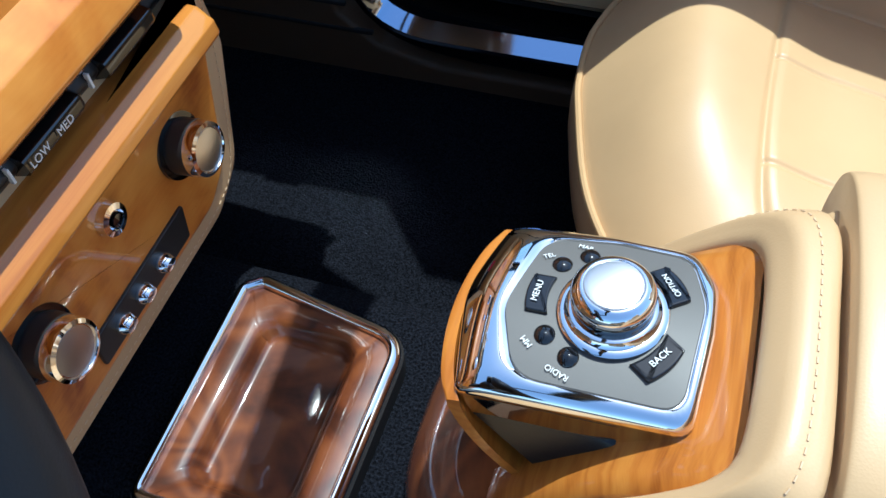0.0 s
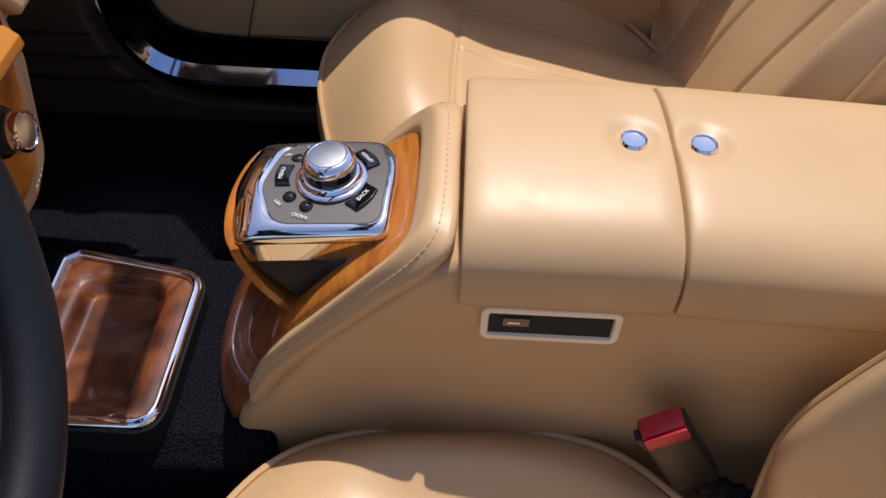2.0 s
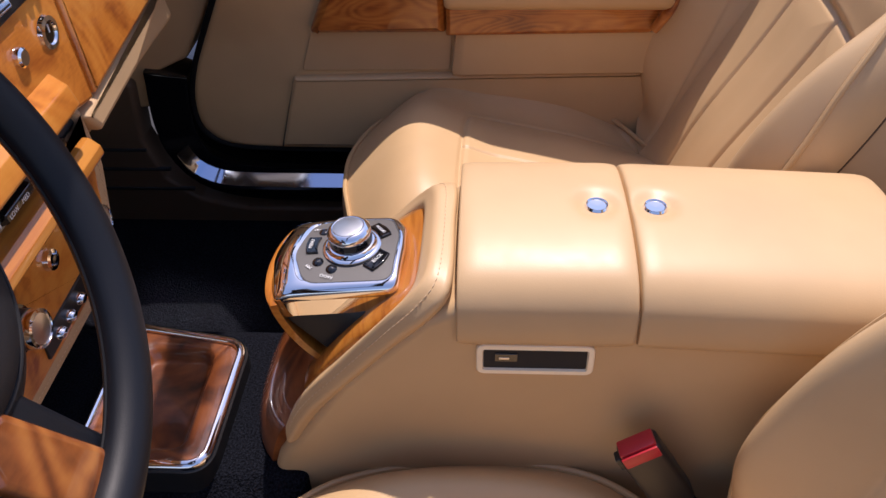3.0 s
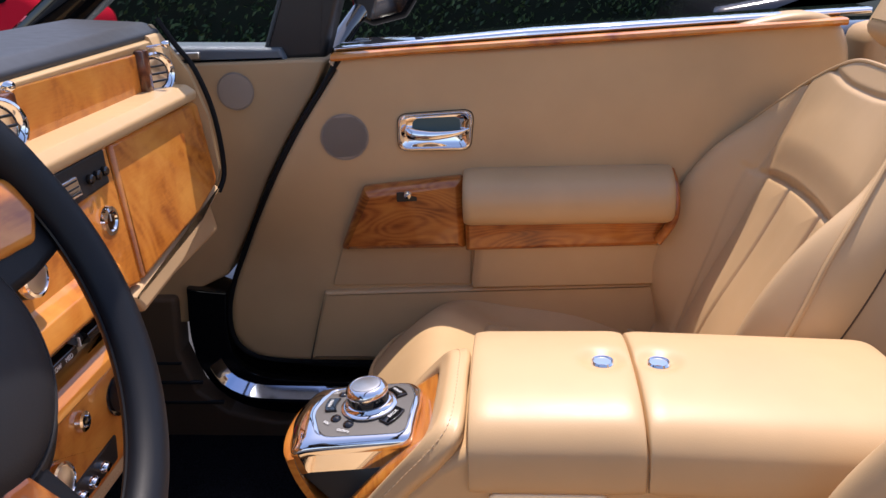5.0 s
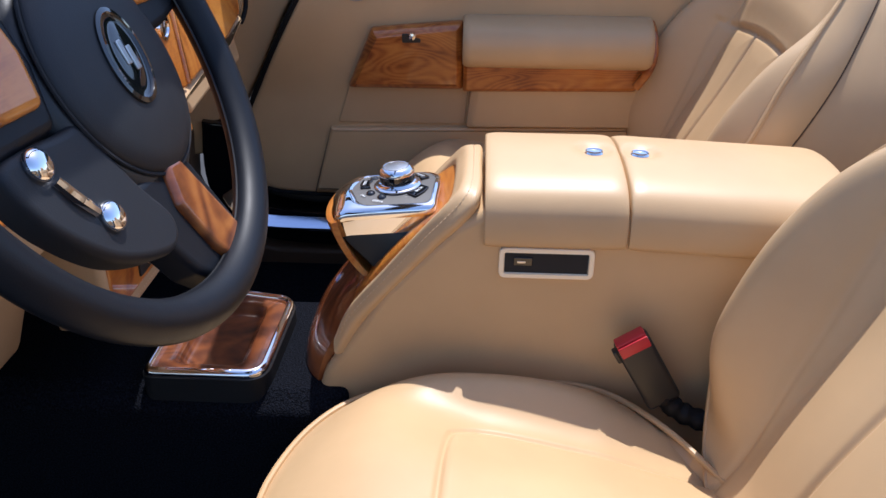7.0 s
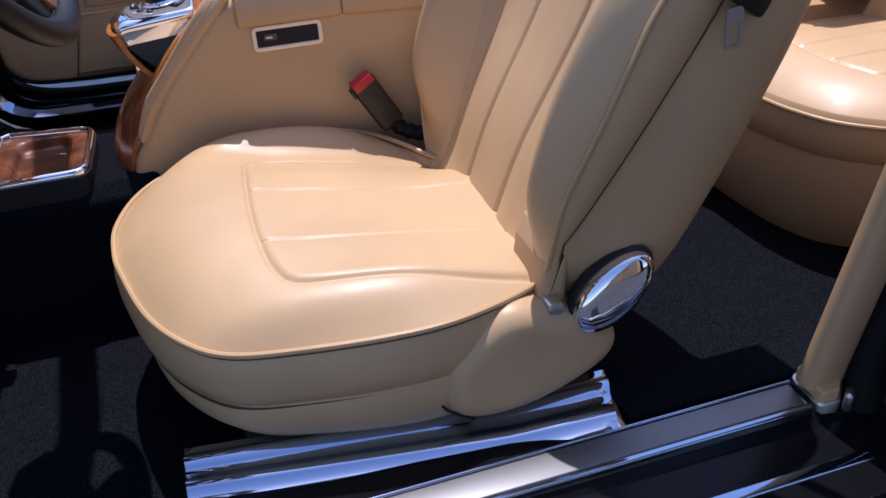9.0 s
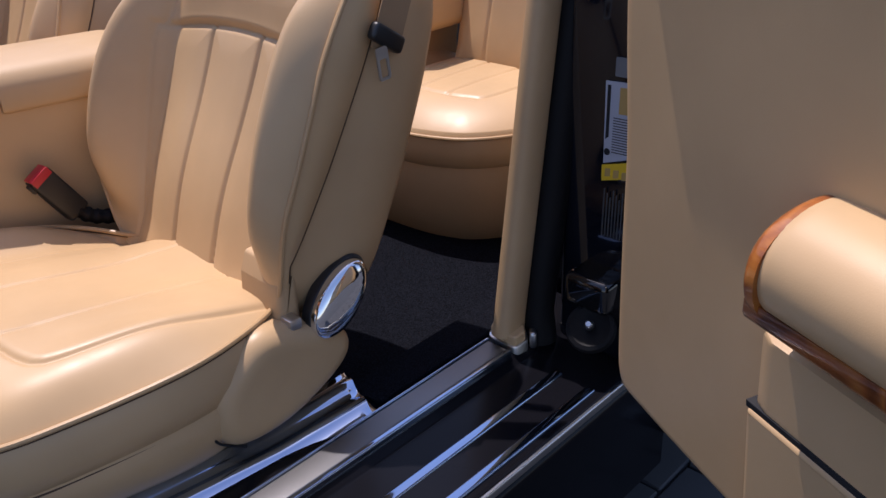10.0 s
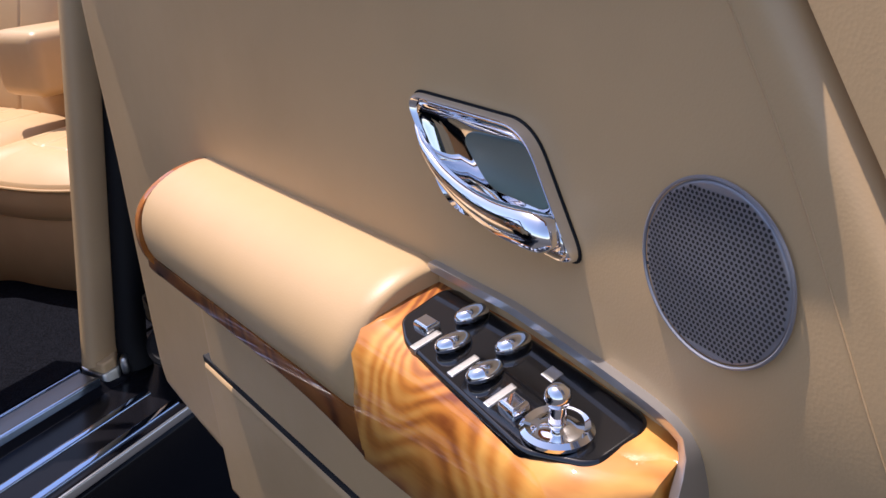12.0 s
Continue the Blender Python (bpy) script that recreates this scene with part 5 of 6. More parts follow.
# ---- dashboard ----
def dashboard():
    d = thing("dashboard", (-0.45, 0.0, 0.75), "wood and tan leather dashboard with chrome controls", "dashboard")
    xz = lambda y0, y1: (lambda a, b, c: Vector((a, y0 + (y1 - y0) * c, b)))
    at = lambda y, z, c: Vector((-0.218 + c - (z - 0.98) * 0.20 * (1 if z < 1.095 else 0) - (0.022 if z > 1.095 else 0), y, z))
    # carcass
    prof = rounded([(-0.86, 1.02), (-0.86, 0.78), (-0.34, 0.82), (-0.216, 0.875), (-0.262, 1.10), (-0.31, 1.12), (-0.31, 1.180), (-0.33, 1.190), (-0.40, 1.195), (-0.86, 1.11)], 0.01, 4)
    part("carcass", prism(prof, -0.66, 0.500, yzx, 0.01), TAN_TRIM, d, "tan leather dashboard body")
    top = rounded([(-0.90, 1.10), (-0.42, 1.192), (-0.325, 1.188), (-0.285, 1.183), (-0.277, 1.196), (-0.300, 1.211), (-0.42, 1.220), (-0.90, 1.160)], [0.004, 0.02, 0.004, 0.004, 0.010, 0.02, 0.02, 0.004], 5)
    part("dash_top", prism(top, -0.68, 0.545, yzx, 0.02, 4), DASH_TOP, d, "black leather dashboard top")
    # hood lining under the top edge
    part("top_lining", prism(rounded([(-0.33, 1.19), (-0.278, 1.172), (-0.272, 1.186), (-0.33, 1.205)], 0.003), 0.02, 0.50, yzx, 0.004), TAN, d)
    # upper fascia in wood, set back
    up = rounded([(0.085, 1.108), (0.085, 1.184), (0.425, 1.176), (0.432, 1.100)], 0.004)
    part("upper_wood", prism(up, -0.056, -0.033, at, 0.004), WOOD, d, "glossy burr wood upper fascia")
    for y in (0.0815, 0.430):
        part("wood_post", box((-0.29, y - 0.012, 1.098), (-0.262, y + 0.012, 1.18), 0.004), WOOD_DARK, d, "dark wood post")
    # round vents
    for y, z in ((0.050, 1.148), (0.458, 1.140)):
        m = axis_pose((-0.266, y, z), (0.86, -0.5, 0.05))
        v = part("vent", lathe([(0.022, 0.0), (0.024, 0.004), (0.030, 0.008), (0.033, 0.006), (0.034, -0.02)], m, 40), CHROME, d, "round air vent with chrome ring")
        part("vent_bowl", lathe([(0.0, -0.012), (0.020, -0.010), (0.0235, 0.003), (0.024, -0.016)], m, 32), BLACK, v)
        for dz in (-0.011, 0.0, 0.011):
            hw = math.sqrt(0.023 ** 2 - dz * dz)
            part("vane", box((-hw, dz - 0.0014, -0.006), (hw, dz + 0.0014, 0.003), 0.001, 1, m), BLACK, v)
        p0 = Vector((-0.272, y, z + 0.040))
        part("vent_pull", lathe([(0.0, 0.0), (0.0022, 0.0), (0.0020, 0.022), (0.0052, 0.026), (0.0058, 0.031), (0.0035, 0.035), (0, 0.0355)], axis_pose(p0, (1, 0.1, 0.12)), 18), CHROME, d, "chrome organ-stop vent pull")
    # end cap of the dash, round the right hand vent
    part("end_cap", prism(rounded([(-0.29, 1.09), (-0.262, 1.09), (-0.262, 1.165), (-0.275, 1.195), (-0.32, 1.195)], 0.008), 0.475, 0.535, yzx, 0.02, 4), TAN, d)
    cheek = rounded([(-0.290, 1.208), (-0.268, 1.175), (-0.240, 1.133), (-0.218, 1.06), (-0.212, 0.97), (-0.222, 0.936), (-0.30, 0.930), (-0.40, 1.19)], [0.008, 0.02, 0.03, 0.04, 0.03, 0.01, 0.0, 0.0], 5)
    part("end_cheek", prism(cheek, 0.522, 0.5345, yzx, 0.003), TAN, d, "tan leather end of the dashboard")
    # ledge
    led = rounded([(-0.29, 1.088), (-0.236, 1.088), (-0.223, 1.094), (-0.222, 1.106), (-0.236, 1.117), (-0.31, 1.123)], 0.007, 5)
    part("ledge", prism(led, -0.66, 0.508, yzx, 0.012, 3), TAN, d, "padded tan leather ledge")
    # glovebox
    glove = rounded([(0.2205, 1.090), (0.180, 0.920), (0.400, 0.938), (0.500, 0.957), (0.526, 1.086)], [0.004, 0.004, 0.006, 0.02, 0.012], 5)
    part("glovebox_lid", prism(glove, -0.02, 0.006, at, 0.006), WOOD, d, "orange burr wood glovebox lid")
    part("under_trim", prism(rounded([(0.140, 0.913), (0.160, 0.883), (0.30, 0.893), (0.500, 0.942), (0.500, 0.954), (0.40, 0.934), (0.178, 0.916)], 0.006), -0.03, 0.004, at, 0.008), TAN_TRIM, d, "tan leather below the glovebox")
    # central fascia
    cen = rounded([(-0.215, 1.095), (-0.190, 0.930), (0.100, 0.930), (0.175, 0.918), (0.2155, 1.090)], 0.004)
    part("centre_wood", prism(cen, -0.02, 0.004, at, 0.005), WOOD, d, "orange burr wood centre fascia")
    rad = rounded([(-0.04, 1.090), (-0.04, 1.043), (0.184, 1.049), (0.199, 1.090)], 0.004)
    r = part("radio", prism(rad, 0.0, 0.008, at, 0.003), BLACK, d, "black radio strip")
    part("cassette_slot", prism(rrect(0.070, 1.066, 0.092, 0.022, 0.002), 0.006, 0.0105, at, 0.001), CHROME, r, "bright striped display")
    for k in range(3):
        part("bar", prism(rrect(0.070, 1.059 + 0.007 * k, 0.086, 0.002, 0.0005), 0.0100, 0.0112, at, 0.0003), BLACK, r)
    for y in (0.141, 0.159, 0.177):
        part("radio_button", lathe([(0, 0), (0.0062, 0), (0.006, 0.005), (0.004, 0.007), (0, 0.007)], axis_pose(at(y, 1.066, 0.008), (1, 0, 0)), 20), GLOSS, r)
    def knob(y, z, x, rr, deep, nrm=(1, 0, 0.1), cap=SATIN, seat=BLACK):
        m = axis_pose((x, y, z), nrm)
        k = part("rotary_knob", lathe([(rr, 0.0), (rr * 0.99, deep * 0.75), (rr * 0.93, deep), (rr * 0.9, deep)], m, 40), seat, d, "black ribbed rotary knob with chrome face")
        part("collar", lathe([(rr * 0.99, deep * 0.72), (rr * 1.0, deep * 0.85), (rr * 0.95, deep * 1.05), (rr * 0.82, deep * 1.1), (rr * 0.78, deep * 1.02), (0, deep * 1.0)], m, 40), CHROME, k, "chrome collar")
        part("knob_face", lathe([(rr * 0.76, deep * 0.98), (rr * 0.74, deep * 1.06), (rr * 0.4, deep * 1.12), (0, deep * 1.13)], m, 40), cap, k, "satin metal knob face")
        part("knob_seat", lathe([(0, 0), (rr * 1.22, 0), (rr * 1.2, 0.002), (rr * 0.9, 0.003), (0, 0.003)], m, 40), GLOSS, k)
        return k
    # clock and upper switches
    m = axis_pose(at(0.155, 1.009, 0.003), (1, 0, 0))
    ck = part("clock", lathe([(0.0, 0.003), (0.011, 0.003), (0.013, 0.006), (0.018, 0.005), (0.019, 0.0)], m, 36), CHROME, d, "small round chrome-ringed dial")
    part("clock_face", lathe([(0.0, 0.0038), (0.0115, 0.0036), (0.0118, 0.003)], m, 32), GLOSS, ck)
    part("clock_hand", box((-0.001, 0, 0.0038), (0.001, 0.009, 0.0046), 0.0002, 1, m), WHITE, ck)
    m = axis_pose(at(0.090, 1.012, 0.003), (1, 0, 0))
    part("ignition", lathe([(0.0, 0.008), (0.008, 0.008), (0.0105, 0.006), (0.011, 0.0)], m, 28), CHROME, d, "chrome ignition button")
    knob(-0.045, 1.018, -0.222, 0.023, 0.024)
    # wood tip-out below, then the control panel
    tip = rounded([(-0.255, 0.930), (-0.200, 0.930), (-0.190, 0.941), (-0.197, 0.965), (-0.218, 0.982), (-0.255, 0.982)], 0.006, 4)
    part("ashtray_lid", prism(tip, -0.165, 0.124, yzx, 0.006), WOOD, d, "wood tip-out lid")
    strip = rounded([(-0.275, 0.893), (-0.224, 0.895), (-0.214, 0.908), (-0.222, 0.921), (-0.275, 0.924)], 0.004)
    st = part("slider_strip", prism(strip, -0.15, 0.148, yzx, 0.004), BLACK, d, "black fan and vent slider strip")
    for y in (-0.014, 0.070):
        part("slider", prism(rounded([(-0.225, 0.897), (-0.207, 0.903), (-0.208, 0.913), (-0.225, 0.919)], 0.004), y - 0.030, y + 0.030, yzx, 0.006, 3), GLOSS, st, "black thumb wheel")
    for text, y in (("LOW", -0.033), ("MED", -0.008)):
        mm = axis_pose((-0.2062, y, 0.9085), (1, 0, 0.1))
        lettering("lettering", text, 0.0075, mm, WHITE, st)
    for y in (-0.0515, 0.029):
        part("slider_mark", box((-0.216, y - 0.001, 0.903), (-0.2125, y + 0.001, 0.914), 0.0003, 1), WHITE, st)
    part("strip_base", box((-0.27, -0.16, 0.885), (-0.2245, 0.134, 0.934), 0.003), WOOD, d, "wood behind the slider strip")
    # lower panel, its bright ledge and its leather surround
    led = rounded([(-0.26, 0.868), (-0.196, 0.866), (-0.187, 0.871), (-0.189, 0.882), (-0.200, 0.892), (-0.26, 0.897)], 0.003, 4)
    part("wood_ledge", prism(led, -0.158, 0.134, yzx, 0.006), WOOD_PLAIN, d, "pale straight-grained wood ledge")
    low = [Vector(p[:2]) for p in rounded([(-0.158, 0.868), (-0.158, 0.736), (0.078, 0.736), (0.110, 0.757), (0.134, 0.868)], [0.004, 0.012, 0.03, 0.03, 0.012], 6)]
    lat = lambda y, z, c: Vector((-0.21 + c - (0.86 - z) * 0.02, y, z))
    part("lower_wood", prism(low, -0.02, 0.006, lat, 0.004), WOOD, d, "orange wood heater control panel")
    o2 = [Vector(p[:2]) for p in rounded([(-0.172, 0.866), (-0.172, 0.716), (0.085, 0.714), (0.128, 0.738), (0.160, 0.84), (0.150, 0.92), (0.137, 0.92), (0.136, 0.866)], [0.01, 0.02, 0.04, 0.04, 0.03, 0.006, 0.004, 0.0], 6)]
    part("leather_surround", prism(o2, -0.06, 0.004, lambda y, z, c: Vector((-0.212 + c, y, z)), 0.008), TAN_TRIM, d, "tan leather surround")
    stitches("surround_stitching", [(-0.2072, 0.1420, 0.905), (-0.2072, 0.1440, 0.85), (-0.2072, 0.1185, 0.754), (-0.2072, 0.083, 0.729), (-0.2072, 0.0, 0.728), (-0.2072, -0.15, 0.729)], d, rad=0.0004)
    knob(0.066, 0.818, -0.204, 0.021, 0.024)
    knob(-0.104, 0.818, -0.204, 0.021, 0.024)
    m = axis_pose((-0.204, -0.018, 0.835), (1, 0, 0.05))
    pk = part("heater_pull", lathe([(0.0, 0.002), (0.006, 0.002), (0.0075, 0.007), (0.0115, 0.006), (0.0125, 0.0)], m, 32), CHROME, d, "small round chrome pull")
    part("pull_centre", lathe([(0, 0.009), (0.0045, 0.008), (0.005, 0.002)], m, 24), GLOSS, pk)
    sw = part("switch_panel", prism(rounded([(-0.080, 0.747), (-0.079, 0.775), (0.044, 0.777), (0.039, 0.746)], 0.003), 0.004, 0.0085, lat, 0.001), BLACK, d, "black switch row")
    for k, y in enumerate((-0.052, -0.026, 0.002)):
        part("paddle_switch", lathe([(0, 0), (0.0085, 0.0), (0.009, 0.004), (0.006, 0.009), (0, 0.010)], axis_pose(lat(y, 0.761, 0.008), (1, 0, -0.1)) @ Matrix.Diagonal((1.0, 0.8, 1, 1)), 24), CHROME, sw, "chrome paddle switch")
    # knee bolster on the driver's side and instrument hood
    knee = rounded([(-0.40, 0.70), (-0.32, 0.70), (-0.262, 0.86), (-0.255, 1.075), (-0.40, 1.075)], 0.02)
    part("knee_panel", prism(knee, -0.64, -0.175, yzx, 0.015, 3), TAN_TRIM, d, "tan leather knee panel")
    part("driver_wood", prism(rounded([(-0.62, 1.07), (-0.62, 0.95), (-0.21, 0.93), (-0.225, 1.07)], 0.005), -0.012, 0.004, at, 0.005), WOOD, d, "burr wood in front of the driver")
    ins = rounded([(-0.60, 1.10), (-0.60, 1.21), (-0.19, 1.21), (-0.19, 1.10)], 0.04, 6)
    part("instrument_panel", prism(ins, -0.06, -0.045, at, 0.004), BLACK, d, "black instrument panel")
    for y in (-0.50, -0.395, -0.29):
        m = axis_pose((-0.286, y, 1.155), (1, 0, 0.1))
        dl = part("dial", lathe([(0.0, 0.0), (0.044, 0.0), (0.046, 0.006), (0.049, 0.006), (0.05, -0.004)], m, 36), CHROME, d, "round instrument dial")
        part("dial_face", lathe([(0.0, 0.003), (0.042, 0.003), (0.043, 0.001)], m, 36), GLOSS, dl)
    return d


dashboard()

# ---- windscreen frame, quarter light and mirror on the far side ----
def windscreen():
    w = thing("windscreen", (-0.4, 0.0, 1.2), "windscreen with black pillars and quarter lights", "windscreen")
    for s in (-1, 1):
        # main pillar and door pillar
        a, b = Vector((-0.64, s * 0.66, 1.12)), Vector((-0.05, s * 0.60, 1.52))
        part("screen_pillar", tube([a, a.lerp(b, 0.5), b], 0.028, 12, flat=1.5), GLOSS, w, "black screen pillar")
        if s > 0:
            q = rounded([(-0.175, 1.120), (-0.055, 1.124), (0.075, 1.50), (-0.02, 1.50)], 0.01)
            part("door_pillar", prism(q, 0.745, 0.690, yzx, 0.01), BLACK, w, "black quarter light pillar")
            part("quarter_base", prism(rounded([(-0.62, 1.124), (-0.12, 1.124), (-0.13, 1.146), (-0.60, 1.162)], 0.004), 0.76, 0.672, yzx, 0.006), plain("grey_capping", (0.10, 0.12, 0.14), 0.5), w, "grey quarter light capping")
            part("capping_clip", prism(rrect(-0.30, 1.139, 0.055, 0.012, 0.003), 0.68, 0.664, yzx, 0.002), SATIN, w, "metal clip")
    part("header_rail", tube([(-0.05, -0.60, 1.52), (0.0, 0.0, 1.56), (-0.05, 0.60, 1.52)], 0.03, 12), GLOSS, w, "black header rail")
    gm, nt, b = material("tinted_glass", (0.80, 0.88, 0.86), 0.0)
    b.inputs["Transmission Weight"].default_value = 1.0
    b.inputs["IOR"].default_value = 1.02
    g = part("quarter_glass", prism([(-0.60, 1.15), (-0.14, 1.14), (-0.03, 1.46), (-0.10, 1.46)], 0.706, 0.709, yzx, 0), gm, w, "quarter light glass")
    g.visible_shadow = False
    # leading seal of the dash end
    part("end_seal", tube(spline([(-0.285, 0.540, 1.215), (-0.262, 0.540, 1.175), (-0.234, 0.538, 1.133), (-0.212, 0.535, 1.06), (-0.206, 0.530, 0.97), (-0.215, 0.515, 0.935)], 30, False), 0.0045, 8), RUBBER, w, "black rubber seal")
    return w


windscreen()


def wing_mirror():
    m = thing("wing_mirror", (0.02, 0.85, 1.15), "black wing mirror on a short foot", "wing mirror")
    out = rounded([(-0.055, 1.23), (-0.045, 1.168), (-0.01, 1.150), (0.06, 1.165), (0.085, 1.20), (0.08, 1.28), (-0.04, 1.28)], 0.02)
    part("shell", prism(out, 1.08, 0.945, lambda a, b, c: Vector((a, c, b)), 0.02, 4, 0.02), GLOSS, m, "glossy black mirror shell")
    inn = [Vector(p[:2]) for p in offset2d([Vector(p[:2]) for p in out], 0.014)]
    part("mirror_glass", prism([(p.x, p.y) for p in inn], 0.947, 0.9435, lambda a, b, c: Vector((a, c, b)), 0.0), CHROME, m, "mirror glass")
    part("foot", tube([(-0.06, 0.76, 1.12), (-0.05, 0.86, 1.15), (-0.03, 0.98, 1.19)], 0.018, 10), GLOSS, m)


wing_mirror()

# ---- driver's side sill, pillar and jamb ----
def near_sill():
    s = thing("door_sill", (0.4, -0.8, 0.40), "dark painted door sill with chrome tread plates", "door sill", kind="structure")
    at = lambda a, b, c: Vector((c, a, b))
    body = rounded([(-0.705, 0.36), (-0.705, 0.446), (-0.775, 0.460), (-0.835, 0.460), (-0.85, 0.448), (-0.985, 0.440), (-1.0, 0.425), (-1.0, 0.20), (-0.9, 0.18)], 0.008, 3)
    part("sill_body", prism(body, -0.75, 1.0, at, 0.002), SILL_BLACK, s, "glossy dark painted sill")
    # inner chrome scuff plate, flared at its rear end
    secs = []
    for i in range(25):
        f = i / 24
        x = 0.045 + 0.545 * f
        fl = max(0.0, (f - 0.72) / 0.28)
        y0, y1 = -0.615 - 0.07 * f, -0.700 - 0.085 * f
        z = 0.456 + 0.018 * fl
        row = []
        for k in range(13):
            g = k / 12
            zz = z + 0.012 * math.exp(-((g - 0.30) / 0.10) ** 2) + 0.010 * math.exp(-((g - 0.75) / 0.12) ** 2) - 0.006 * g
            row.append(Vector((x - 0.03 * g * fl, y0 + (y1 - y0) * g, zz)))
        secs.append(row + [Vector((x, y1, z - 0.016)), Vector((x, y0, z - 0.016))])
    part("scuff_plate", loft(secs), STEEL, s, "polished chrome scuff plate", sharp=60)
    part("scuff_plinth", box((0.04, -0.71, 0.36), (0.57, -0.62, 0.440), 0.006), CARPET, s, "black carpeted plinth")
    part("inner_carpet", prism(rounded([(-0.690, 0.36), (-0.690, 0.452), (-0.772, 0.466), (-0.772, 0.44)], 0.004), 0.585, 1.0, at, 0.002), CARPET, s, "black carpet on the inner sill")
    # middle tread: black plate edged in chrome
    def strip(name, y0, y1, z, x0, x1, mat, h=0.006, lab="", r=0.003):
        part(name, prism(rounded([(y0, z - 0.01), (y0, z + h), (y1, z + h), (y1, z - 0.01)], [0, r, r, 0], 3), x0, x1, at, 0.001), mat, s, lab)
    strip("tread", -0.788, -0.828, 0.462, 0.0, 0.80, TREAD, 0.006, "dull metal tread")
    strip("tread_edge", -0.783, -0.7875, 0.462, 0.0, 0.805, STEEL, 0.008, "chrome edge")
    strip("tread_edge", -0.8285, -0.838, 0.462, 0.0, 0.80, STEEL, 0.008, "chrome edge")
    strip("outer_strip", -0.898, -0.914, 0.442, 0.0, 0.83, STEEL, 0.005, "bright sill strip")
    strip("outer_strip", -0.958, -0.974, 0.440, 0.0, 0.83, STEEL, 0.005, "bright sill strip")
    strip("edge_bead", -0.990, -0.996, 0.440, 0.0, 0.95, SATIN, 0.003, "thin satin bead")
    foot = rounded([(0.868, -0.770), (0.860, -0.812), (0.834, -0.838), (0.811, -0.836), (0.812, -0.782)], [0.006, 0.008, 0.006, 0.006, 0.012], 5)
    part("pillar_foot", prism(foot, 0.452, 0.490, lambda a, b, c: Vector((a, b, c + 0.10 * (a - 0.84))), 0.004, 4), TAN, s, "tan pillar foot trim")
    part("foot_base", prism(offset2d([Vector(p[:2]) for p in foot], -0.004), 0.44, 0.474, lambda a, b, c: Vector((a, b, c + 0.10 * (a - 0.84))), 0.003, 2), SATIN, s, "satin metal plate under the foot")
    part("foot_clip", box((-0.012, -0.006, 0.0), (0.012, 0.006, 0.030), 0.005, 3, pose(0.850, -0.840, 0.455, 0, 0, 40)), SATIN, s, "satin metal clip")
    return s


near_sill()


